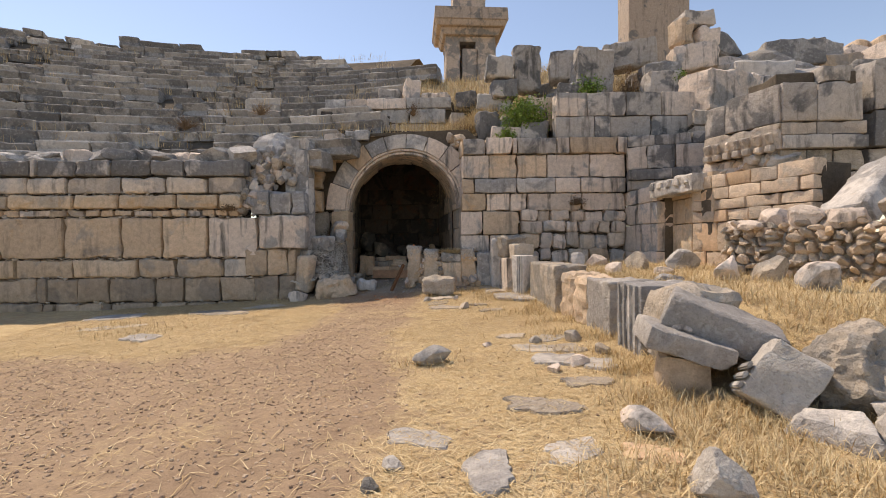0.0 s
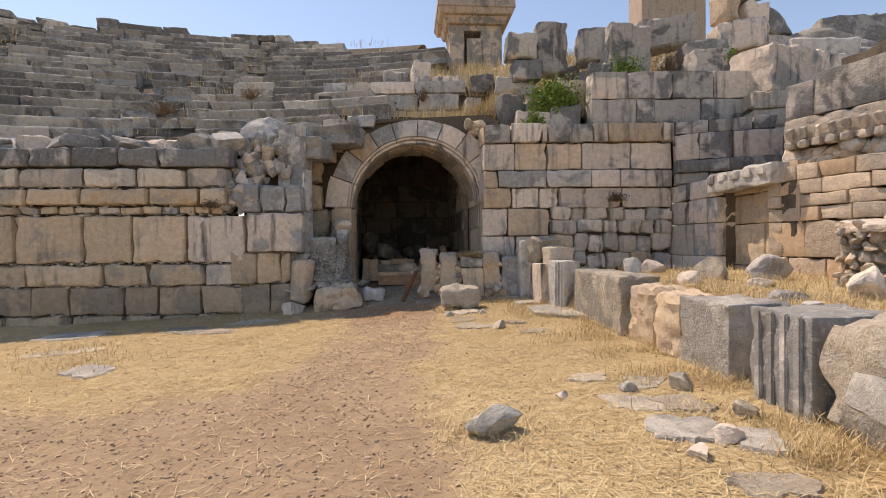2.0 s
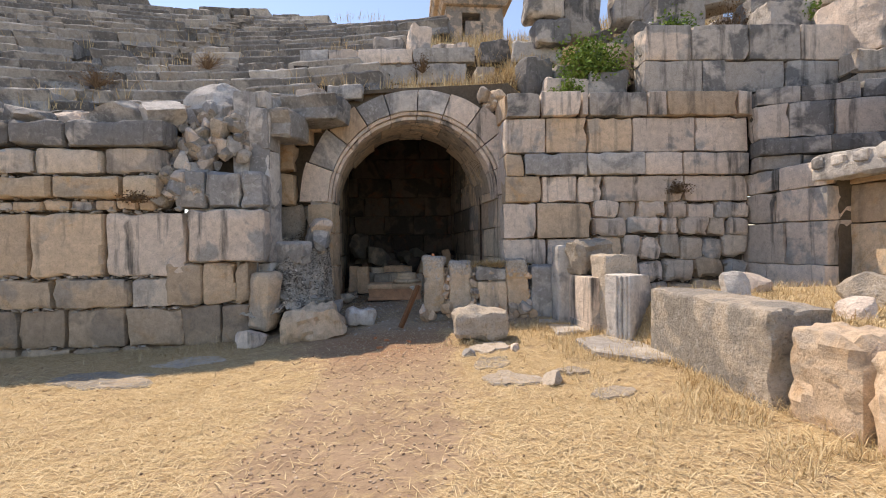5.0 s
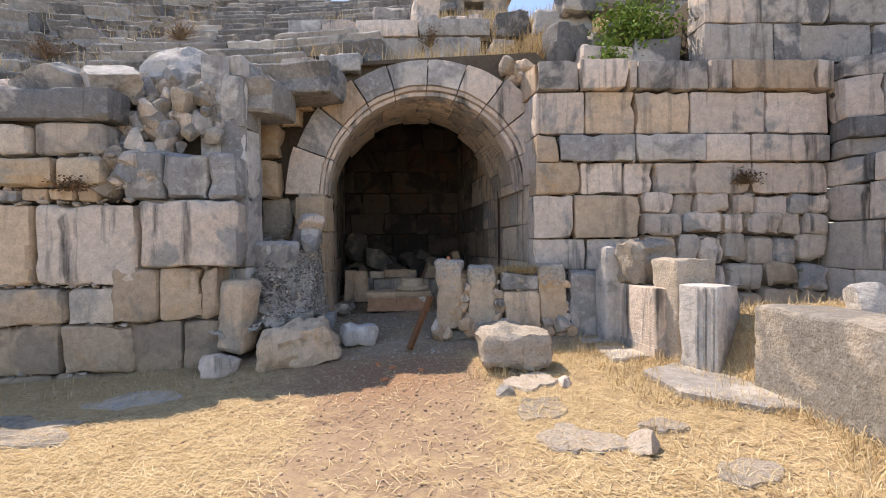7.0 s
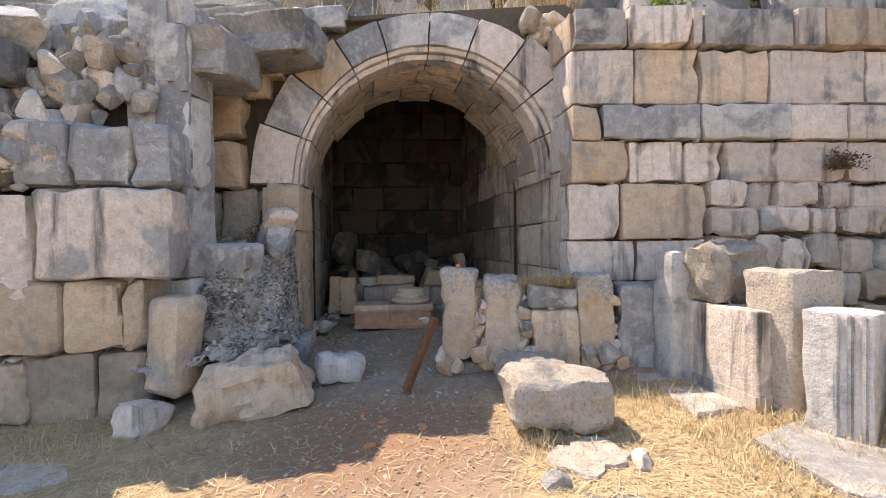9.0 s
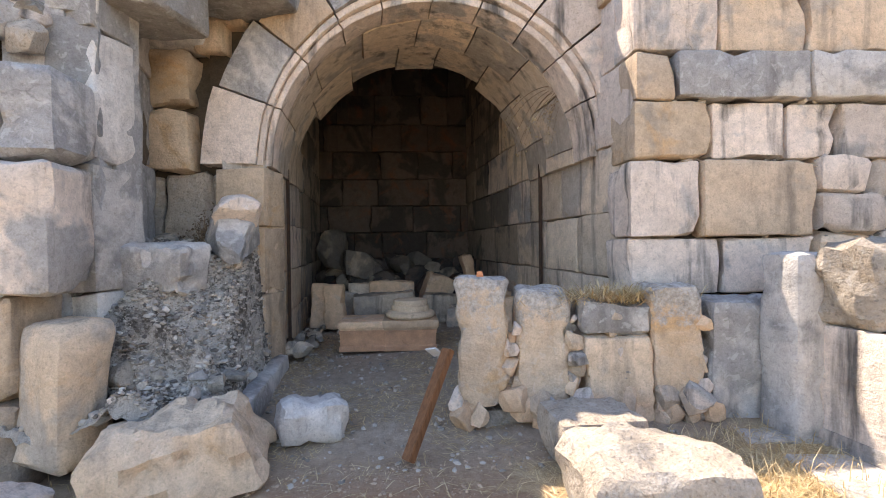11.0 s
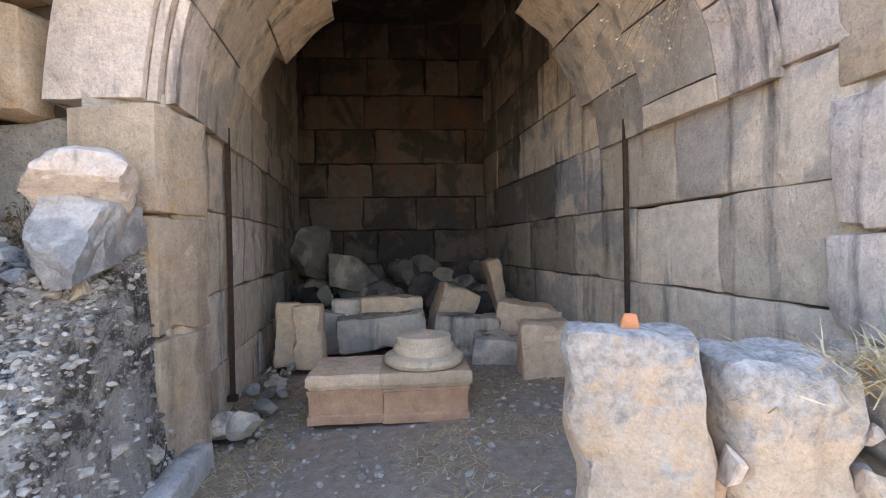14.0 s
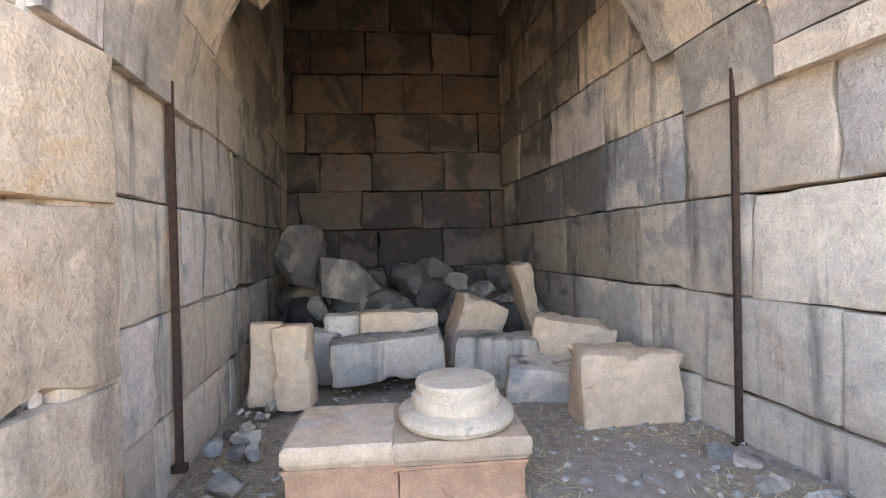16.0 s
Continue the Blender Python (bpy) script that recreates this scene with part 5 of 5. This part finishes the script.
def moulded(name, w, d, profile, mat, parent, at, label=""):
    """A squared stone whose outline follows a profile of (outset, height), with worn edges."""
    n = 8
    corners = ((-1, -1), (1, -1), (1, 1), (-1, 1))
    SEED[0] += 1
    off = Vector((SEED[0] * 1.7, 0, 3))
    verts, faces = [], []
    for out, z in profile:
        for (ax, ay), (bx, by) in zip(corners, corners[1:] + corners[:1]):
            for k in range(n):
                t = k / n
                p = Vector(((ax + (bx - ax) * t) * (w / 2 + out), (ay + (by - ay) * t) * (d / 2 + out), z))
                wear = (0.5 if k else 1.0) * 0.014 * max(0.0, fbm(p * 7 + off))
                q = 1 - wear / max(w, d) * 2
                verts.append(Vector((p.x * q, p.y * q, p.z + 0.004 * fbm(p * 9 + off))))
    m = 4 * n
    for k in range(len(profile) - 1):
        faces += [(k * m + i, k * m + (i + 1) % m, (k + 1) * m + (i + 1) % m, (k + 1) * m + i) for i in range(m)]
    faces += [tuple(reversed(range(m))), tuple(range((len(profile) - 1) * m, len(profile) * m))]
    o = link(name, verts, faces, mat, parent)
    o.matrix_basis = pose(*at)
    return tagged(o, label)


DIE = [(0.008, 0), (0.012, 0.012), (0.012, 0.06), (0.0, 0.07), (0.0, 0.205), (0.006, 0.215), (0.006, 0.228), (0.014, 0.24), (0.014, 0.255)]
CAP = [(0.012, 0.0), (0.016, 0.014), (0.024, 0.022), (0.03, 0.035), (0.032, 0.1), (0.024, 0.117)]
moulded("die", 0.62, 0.48, DIE, TERRA, ped, (0, 0, 0))
moulded("cap", 0.62, 0.48, CAP, PINK, ped, (0, 0, 0.257), "paler moulded cap")
moulded("side_die", 0.54, 0.56, DIE, TERRA, ped, (-0.585, 0.07, 0))
moulded("side_cap", 0.53, 0.56, CAP[:4] + [(0.028, 0.09), (0.008, 0.106)], PINK, ped, (-0.585, 0.07, 0.257), "worn moulded side cap")


def lathe(name, profile, mat, parent, place, wobble=0.004):
    n = 48
    verts = []
    for r, z in profile:
        for i in range(n):
            a = 2 * math.pi * i / n
            q = r + wobble * noise.noise(Vector((math.cos(a) * 3, math.sin(a) * 3, z * 20)))
            verts.append((math.cos(a) * q, math.sin(a) * q, z))
    faces = [(k * n + i, k * n + (i + 1) % n, (k + 1) * n + (i + 1) % n, (k + 1) * n + i) for k in range(len(profile) - 1) for i in range(n)]
    faces.append(tuple(range((len(profile) - 1) * n, len(profile) * n)))
    o = link(name, verts, faces, mat, parent)
    o.location = place
    return o


PALE = stone("pale_marble", (0.70, 0.545, 0.385), (0.54, 0.44, 0.34), (0.58, 0.42, 0.28), 0.62, 0.62, 0.05, 0.12, 0.0, 0.5)
lathe("torus", [(0.27, 0), (0.30, 0.015), (0.312, 0.04), (0.305, 0.07), (0.285, 0.085), (0.25, 0.09), (0.225, 0.10), (0.2, 0.105)], PALE, ped, (0.0, 0.0, 0.375))
lathe("column_foot", [(0.235, 0.0), (0.24, 0.03), (0.232, 0.06), (0.21, 0.072), (0.214, 0.12), (0.205, 0.135), (0.19, 0.138)], PALE, ped, (0.0, 0.0, 0.465))
STO = "stones stored in the passage"
for x, y, z, s, turn, mat, lab in (
        (-0.12, 16.0, F, (0.70, 0.42, 0.54), (0, 0, -4), PINK, "large squared block standing in the passage"),
        (-2.86, 16.75, F, (0.26, 0.22, 0.70), (0, 3, 8), PINK, "narrow slab stood on end"), (-2.60, 16.65, F, (0.30, 0.20, 0.68), (0, -2, -6), PINK, "narrow slab stood on end"),
        (-1.86, 17.0, F + 0.12, (1.0, 0.4, 0.38), (0, -3, 4), INNER, "long broken block lying across"), (-1.76, 17.45, F + 0.2, (0.78, 0.3, 0.46), (0, 0, 3), PINK, "pale slab behind a long block"),
        (-0.85, 17.1, F, (0.75, 0.5, 0.46), (0, 3, -8), INNER, "rough grey block lying in the passage"), (-0.52, 16.65, F, (0.6, 0.5, 0.3), (4, 5, -12), INNER, "low tilted slab lying in the passage"), (-0.12, 17.1, F, (0.75, 0.5, 0.58), (0, 8, -15), PINK, "broken pale block lying in the passage"),
        (0.42, 16.3, F, (0.35, 0.6, 0.22), (0, -10, 10), INNER, "small block against the passage wall"), (-2.3, 17.7, F, (0.5, 0.4, 0.62), (0, 0, 12), INNER, "dark squared stone in the passage"), (-2.55, 17.4, F, (0.3, 0.3, 0.5), (0, 12, 20), INNER, "dark broken stone in the passage"),
        (-1.0, 17.6, F, (0.5, 0.4, 0.75), (0, 20, 12), PINK, "broken slab leaning on the heap"), (-0.35, 17.9, F + 0.2, (0.18, 0.4, 0.9), (0, -14, 10), PINK, "thin slab leaning on the heap")):
    upright("stored_block", s, (x, y, z), mat, lab, turn, STO, cell=0.06, r=0.03, rough=0.02, chip=0.06)
rng = random.Random(131)
for n in range(90):
    u, w = rng.random(), rng.random()
    x = -3.25 + 3.1 * u
    y = 17.9 + 1.9 * w
    top = 0.15 + 0.95 * w * (1 - 0.35 * abs(u - 0.35))
    s = rng.uniform(0.2, 0.55)
    # Heap stones share these darkened colours, so shade is painted on them too.
    tagged(rock("heap_stone", (s * 1.3, s, s * 0.85), (x, y, F + top * rng.uniform(0.5, 1.0) - 0.1), rng.choice((SOOT_SHADE, SMOKE_SHADE, SMOKE_SHADE, SOOT_SHADE)), None, (rng.uniform(-30, 30), rng.uniform(-30, 30), rng.uniform(0, 360)), level=3, cuts=12),
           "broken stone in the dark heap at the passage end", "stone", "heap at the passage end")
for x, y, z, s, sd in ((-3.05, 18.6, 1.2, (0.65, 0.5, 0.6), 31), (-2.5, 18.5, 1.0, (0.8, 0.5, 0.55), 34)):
    tagged(rock("heap_boulder", s, (x, y, z), SMOKE_SHADE, None, (0, 15, sd), seed=sd + 700), "rounded boulder on the dark heap", "boulder")
for n in range(70):
    side = rng.choice((-1, 1))
    s = 0.04 + 0.2 * rng.random() ** 2
    p = face_point(side * (ARCH_R - rng.uniform(0.05, 0.35))) + AX * rng.uniform(0.6, 3.4)
    tagged(rock("fallen_chip", (s * 1.3, s, s * 0.8), (p.x, p.y, F - 0.02), rng.choice((INNER, ROUGH, SMOKE_SHADE)), None, (0, 0, rng.uniform(0, 360)), level=2), "stone chip at the foot of the passage wall", "stone", "chips along the passage wall")
for x, y, z0, z1 in ((-2.99, 15.52, 0.4, 2.64), (0.33, 15.40, 0.4, 2.68)):
    bar = tagged(new("iron_bar"), "rusty upright iron bar of a lost gate", "iron bar", "gate bars")
    bar.location = (x, y, z0)
    rod = solid("bar", bar, RUST, (0.042, 0.025, 0.042, 0.025, 0, z1 - z0), bevel=0.004)
    solid("foot", rod, RUST, (0.08, 0.05, 0.08, 0.05, -0.03, 0.02), bevel=0.004)
tagged(rock("blue_white_shard", (0.16, 0.11, 0.03), (0.28, 15.35, F + 0.01), SHEET, level=2), "flat pale shard on the passage floor", "shard")


# ---- plants ----
def blades(name, spots, mat, label, category, width=0.005, lean=0.5, seed=1, rise=1.0):
    """Many thin bent blades. spots: (x, y, z, length, heading or None)."""
    rng = np.random.default_rng(seed)
    s = np.array([p[:4] for p in spots], dtype=float)
    n = len(s)
    head = rng.uniform(0, 2 * np.pi, n)
    tilt = np.clip(rng.normal(lean, 0.35, n), 0.02, 1.5)
    L = s[:, 3]
    d = np.stack([np.cos(head), np.sin(head), np.zeros(n)], 1)
    side = np.stack([-np.sin(head), np.cos(head), np.zeros(n)], 1) * (width * rng.uniform(0.6, 1.4, n))[:, None]
    up = np.array([0, 0, rise])
    base = s[:, :3]
    mid = base + d * (np.sin(tilt * 0.6) * L * 0.5)[:, None] + up * (np.cos(tilt * 0.6) * L * 0.5)[:, None]
    end = mid + d * (np.sin(np.minimum(tilt * 1.25, 1.62)) * L * 0.5)[:, None] + up * (np.cos(np.minimum(tilt * 1.25, 1.62)) * L * 0.5)[:, None]
    verts = np.stack([base - side, base + side, mid + side * 0.8, mid - side * 0.8, end], 1).reshape(-1, 3)
    i = np.arange(n) * 5
    faces = [(a, a + 1, a + 2, a + 3) for a in i] + [(a + 3, a + 2, a + 4) for a in i]
    ob = link(name, verts.tolist(), faces, mat, None, False)
    return tagged(ob, label, category, kind="stuff")


rng = random.Random(201)
litter, tufts, upper_straw = [], [], []
while len(litter) < 110000:
    x, y = rng.uniform(-8.5, 4.2), rng.uniform(1.2, 12.6) if rng.random() < 0.8 else rng.uniform(6.5, 12.6)
    st = cover(x, y)[0]
    if rng.random() < max(0.08, (st - 0.3) * 1.3) and abs(x) < y * 1.05 + 0.4:
        litter.append((x, y, gz(x, y) + rng.uniform(0.0, 0.015), rng.uniform(0.07, 0.24)))
while len(tufts) < 30000:
    y = rng.uniform(2.0, 11.5)
    x = bench_x(y) + rng.gauss(-0.1, 0.55) if rng.random() < 0.62 else rng.uniform(bench_x(y) + 0.6, 6.5)
    if x < bench_x(y) - 0.1 and noise.noise(Vector((x * 1.6, y * 1.6, 3))) < 0.05:
        continue
    if bench_x(y) + 0.05 < x < bench_x(y) + 0.65 and 4.9 < y < 10.4:
        continue
    tufts.append((x, y, gz(x, y) - 0.01, rng.uniform(0.07, 0.24)))
for cx, cy, r, k in ((1.75, 3.95, 0.22, 500), (2.2, 3.55, 0.25, 600), (1.65, 3.3, 0.22, 400), (2.35, 3.25, 0.25, 500), (1.2, 2.75, 0.22, 350), (1.9, 2.9, 0.25, 450), (2.1, 2.5, 0.3, 500), (1.9, 4.8, 0.15, 400), (1.0, 11.9, 0.3, 350), (1.5, 11.45, 0.25, 300), (-0.35, 11.3, 0.2, 200), (0.2, 13.1, 0.3, 0), (-4.6, 12.1, 0.7, 420), (-5.6, 8.4, 0.4, 350), (-6.5, 9.4, 0.4, 300), (2.2, 10.5, 0.3, 350), (-0.15, 5.4, 0.22, 200), (0.8, 12.4, 0.4, 300)):
    for _ in range(k):
        x, y = rng.gauss(cx, r), rng.gauss(cy, r * 0.7)
        tufts.append((x, y, gz(x, y), rng.uniform(0.08, 0.22)))
blades("straw_litter", litter, STRAW, "flattened dry straw strewn over the ground", "straw", 0.0027, 1.35, 1, 0.2)
blades("dry_grass", tufts, STRAW, "tufts of golden dry grass along the stones", "grass", 0.0027, 1.0, 2)
cap = [(rng.gauss(0.3, 0.28), 12.95 + rng.uniform(-0.15, 0.15), 1.17 + rng.uniform(-0.03, 0.05), rng.uniform(0.14, 0.42)) for _ in range(1100)]
blades("wall_straw", cap, STRAW, "dry straw lying over the low wall", "straw", 0.003, 1.35, 3, 0.6)
for _ in range(9000):
    x, y = rng.uniform(-4, 9), rng.uniform(14.4, 21)
    if x > 2.4 and y < 16 and rng.random() < 0.6 or not keep(x, y):
        continue
    upper_straw.append((x, y, hz(x, y), rng.uniform(0.2, 0.55)))
for _ in range(2600):
    x, y = rng.gauss(1.1, 0.6), rng.gauss(15.4, 0.9)
    if y > 14.3:
        upper_straw.append((x, y, hz(x, y), rng.uniform(0.3, 0.6)))
for _ in range(6500):
    row = rng.randrange(1, 18)
    a = math.radians(rng.uniform(80, 128))
    if noise.noise(Vector((a * 14, row * 0.6, 0))) < 0.02:
        continue
    r = R0 + TREAD * row + rng.uniform(-0.1, 0.25)
    x = CX + math.cos(a) * r
    if x > -3.6 + row * 0.2:
        continue
    upper_straw.append((x, CY + math.sin(a) * r, 3.85 + RISE * (row - 0.5) + 0.04, rng.uniform(0.15, 0.5)))
blades("hillside_grass", upper_straw, STRAW, "dry yellow grass between seats and on the hillside", "grass", 0.008, 0.45, 4)


def bush(name, place, size, leaves, mat, label, seed, leaf=0.05, twigs=40, twig_mat=None):
    """A bush of branching twigs with many small leaves."""
    rng = random.Random(seed)
    top = tagged(new(name), label, "bush")
    top.location = place
    tv, tf, lv, lf = [], [], [], []
    tips = []
    for _ in range(twigs):
        a, e = rng.uniform(0, 2 * math.pi), rng.uniform(0.1, 1.0)
        end = Vector((math.cos(a) * size[0] * e, math.sin(a) * size[1] * e, size[2] * rng.uniform(0.35, 1.0) * (1.15 - 0.5 * e)))
        p0 = Vector((0, 0, 0))
        for k in range(1, 5):
            p1 = end * (k / 4) + Vector([rng.uniform(-0.06, 0.06) for _ in range(3)]) * size[2]
            w = 0.012 * (1.1 - k / 4.5)
            i = len(tv)
            tv += [p0 + Vector((w, 0, 0)), p0 + Vector((-w, w, 0)), p0 + Vector((-w, -w, 0)), p1 + Vector((w * 0.7, 0, 0)), p1 + Vector((-w * 0.7, w * 0.7, 0)), p1 + Vector((-w * 0.7, -w * 0.7, 0))]
            tf += [(i, i + 1, i + 4, i + 3), (i + 1, i + 2, i + 5, i + 4), (i + 2, i, i + 3, i + 5)]
            if k > 1:
                tips.append(p1)
            p0 = p1
    for _ in range(leaves):
        c = rng.choice(tips) + Vector([rng.gauss(0, 0.09) for _ in range(3)]) * max(size)
        q = Euler([rng.uniform(-1.2, 1.2), rng.uniform(-1.2, 1.2), rng.uniform(0, 6.28)]).to_matrix()
        s = leaf * rng.uniform(0.6, 1.3)
        i = len(lv)
        lv += [c, c + q @ Vector((s * 0.3, s * 0.5, s * 0.08)), c + q @ Vector((0, s, 0)), c + q @ Vector((-s * 0.3, s * 0.5, s * 0.08))]
        lf.append((i, i + 1, i + 2, i + 3))
    link("twig_mass", tv, tf, twig_mat or TWIG, top, False)
    if leaves:
        link("foliage", lv, lf, mat, top, False)
    return top


bush("green_bush", (2.5, 14.0, 4.7), (0.8, 0.45, 1.15), 3600, LEAF, "fresh green bush growing above the facade", 5, 0.08, 70)
bush("green_bush", (1.95, 13.7, 4.4), (0.45, 0.3, 0.4), 700, LEAF, "fresh green bush growing above the facade", 6, 0.07, 40)
bush("green_bush", (4.75, 15.0, 5.9), (0.5, 0.4, 0.9), 1400, LEAF, "fresh green bush between hillside blocks", 7, 0.08, 60)
bush("green_bush", (7.3, 14.4, 6.2), (0.35, 0.3, 0.5), 350, LEAF, "small green bush between hillside blocks", 8, 0.07, 30)
DRY = island("brown_dry_leaf", (0.10, 0.06, 0.035), (0.24, 0.16, 0.09))
bush("dry_bush", (3.78, 13.12, 2.48), (0.3, 0.22, 0.22), 500, DRY, "dry brown bush growing from the facade", 9, 0.04, 70)
bush("dry_bush", (-5.55, 12.1, 2.32), (0.3, 0.25, 0.15), 500, DRY, "dry brown bush growing from the podium wall", 10, 0.04, 70)
bush("dry_bush", (-4.95, 12.95, 3.1), (0.2, 0.2, 0.75), 150, DRY, "thin dry bush on the wall end", 11, 0.03, 50)
bush("dry_bush", (6.0, 15.0, 6.0), (0.6, 0.5, 1.1), 500, DRY, "dry brown bush between hillside blocks", 12, 0.05, 90)
bush("dry_bush", (-1.0, 16.3, 5.9), (0.35, 0.3, 0.5), 200, DRY, "dark dry bush before the parapet", 13, 0.05, 60)
bush("dry_bush", (0.75, 14.6, 4.75), (0.7, 0.4, 0.6), 200, STRAW, "dry brown grasses above the arch", 14, 0.05, 120)
bush("heap_weed", (-3.0, 13.6, 0.95), (0.14, 0.14, 0.14), 300, DRY, "dark dry weed on the debris heap", 15, 0.02, 50)
bush("heap_weed", (-3.4, 14.1, 1.55), (0.3, 0.2, 0.4), 500, DRY, "dark dry weed on the debris heap", 16, 0.03, 60)


def hanging_weed(place, seed):
    """Long dry stems that arch out of a joint and droop, with small seed heads."""
    rng = random.Random(seed)
    top = tagged(new("hanging_weed"), "dry weed with long drooping stems growing from a wall joint", "weed")
    top.location = place
    hv, hf = [], []
    for _ in range(16):
        reach, drop, fore = rng.uniform(0.3, 0.85), rng.uniform(0.1, 0.85), rng.uniform(-0.25, 0.15)
        a, m, b = Vector((0, 0, rng.uniform(-0.05, 0.05))), Vector((-reach * 0.65, fore * 0.5, 0.12 * reach)), Vector((-reach, fore, -drop))
        tv, tf = [], []
        for k in range(11):
            t = k / 10
            p = a * (1 - t) ** 2 + m * 2 * t * (1 - t) + b * t * t
            w = 0.0042 * (1 - 0.6 * t)
            tv += [p + Vector((0, w, w)), p + Vector((0, -w, w)), p + Vector((0, 0, -w))]
            if k:
                i = 3 * (k - 1)
                tf += [(i, i + 1, i + 4, i + 3), (i + 1, i + 2, i + 5, i + 4), (i + 2, i, i + 3, i + 5)]
            if t > 0.6:
                for _ in range(3):
                    c = p + Vector([rng.gauss(0, 0.018) for _ in range(3)])
                    q = [c + Vector([rng.gauss(0, 0.007) for _ in range(3)]) for _ in range(4)]
                    i = len(hv)
                    hv += q
                    hf += [(i, i + 1, i + 2), (i, i + 2, i + 3), (i, i + 3, i + 1), (i + 1, i + 3, i + 2)]
        link("stem", tv, tf, TWIG, top, False)
    tagged(link("seed_heads", hv, hf, STRAW, top, False), kind="stuff")
    return top


hanging_weed((0.50, 14.5, 3.36), 17)
bush("dry_bush", (-8.5, 15.5, 5.3), (0.7, 0.4, 0.5), 200, DRY, "dry brown weeds among the seats", 18, 0.05, 110)
bush("dry_bush", (-6.2, 16.0, 5.9), (0.6, 0.4, 0.5), 100, STRAW, "dry yellow weeds among the seats", 19, 0.05, 120)
bush("dry_bush", (10.5, 14.0, 5.6), (0.9, 0.5, 0.8), 700, DRY, "dry brown bush in the ruined upper walls", 20, 0.05, 110)


# ---- loose stones ----
def scatter(name, n, where, sizes, mat, label, seed):
    rng = random.Random(seed)
    base, faces0 = ico(1)
    verts, faces = [], []
    made = 0
    while made < n:
        spot = where(rng)
        if spot is None:
            continue
        x, y, z = spot
        s = sizes[0] + (sizes[1] - sizes[0]) * rng.random() ** 4
        sc = Vector((s * rng.uniform(0.7, 1.5), s * rng.uniform(0.7, 1.2), s * rng.uniform(0.35, 0.8)))
        q = Euler((rng.uniform(-0.4, 0.4), rng.uniform(-0.4, 0.4), rng.uniform(0, 6.28))).to_matrix()
        i = len(verts)
        for v in base:
            w = v * (1 + rng.uniform(-0.25, 0.2))
            verts.append(q @ Vector((w.x * sc.x, w.y * sc.y, w.z * sc.z)) + Vector((x, y, z + sc.z * 0.3)))
        faces += [tuple(k + i for k in f) for f in faces0]
        made += 1
    return tagged(link(name, verts, faces, mat, None, False), label, "stones", kind="stuff")


def on_ground(rng):
    x, y = rng.uniform(-8, 2.2), rng.uniform(1.0, 12.5)
    if abs(x) > y * 1.05 + 0.4:
        return None
    st = cover(x, y)[0]
    return (x, y, gz(x, y)) if rng.random() < max(0.12, 1.0 - 1.35 * st) else None


def on_heap(rng):
    x, y = rng.uniform(-3.95, -2.66), rng.uniform(12.5, 14.4)
    return (x, y, debris_z(x, y))


def in_passage(rng):
    x, y = rng.uniform(-3.2, 0.6), rng.uniform(12.3, 17.5)
    if -3.95 < x < -2.8 and y < 14.4:
        return None
    return (x, y, gz(x, y)) if rng.random() < 0.25 + abs(x + 1.3) * 0.3 else None


scatter("loose_stones", 25000, on_ground, (0.003, 0.019), GRIT, "small brown and grey stones strewn on the bare earth", 301)
HEAP_GRIT = island("heap_grit", (0.13, 0.11, 0.095), (0.60, 0.54, 0.46))
scatter("heap_rubble", 17000, on_heap, (0.006, 0.03), HEAP_GRIT, "small grey rubble on the debris heap", 302)
scatter("passage_grit", 5000, in_passage, (0.004, 0.03), RUBBLE, "grit and chips on the passage floor", 303)
twig_litter = []
while len(twig_litter) < 6500:
    x, y = rng.uniform(-3.0, 0.5), rng.uniform(12.6, 16.5)
    if noise.noise(Vector((x * 1.3, y * 1.3, 8))) > -0.05 and not (x < -2.8 and y < 14.4):
        twig_litter.append((x, y, gz(x, y) + 0.005, rng.uniform(0.05, 0.16)))
blades("passage_litter", twig_litter, STRAW, "dry stalks on the passage floor", "straw", 0.003, 1.4, 7, 0.2)
BRICK = [(-1.55, 11.9), (-1.62, 11.45), (-1.75, 12.05), (-1.2, 11.75)]
for n, (x, y) in enumerate(BRICK):
    tagged(block("brick_bit", (0.09, 0.04, 0.03), (x, y, gz(x, y)), TILE, None, (0, 0, n * 40), cell=0.02, r=0.006, rough=0.004), "broken red brick piece on the earth", "brick", "brick pieces")


def in_podium_joints(rng):
    x = rng.uniform(-11.5, -5.0)
    z = rng.choice((-0.05, 0.6, 1.12, 2.22, 2.42, 2.82, 0.6, 1.12)) + rng.gauss(0, 0.025)
    return (x, 11.99 + (x + 16) * 0.0373 + rng.uniform(0.0, 0.06), z - 0.02)


def in_facade_joints(rng):
    x = rng.uniform(0.6, 5.1)
    z = rng.choice((0.42, 0.85, 1.18, 1.68, 2.02, 2.35, 2.85)) + rng.gauss(0, 0.02)
    return (x, 13.235 + rng.uniform(0.0, 0.05), z - 0.02)


scatter("joint_rubble", 1300, in_podium_joints, (0.012, 0.07), RUBBLE, "small stones wedged in the joints of the podium wall", 304)
scatter("joint_rubble", 350, in_facade_joints, (0.01, 0.05), RUBBLE, "small stones wedged in the joints of the facade", 305)
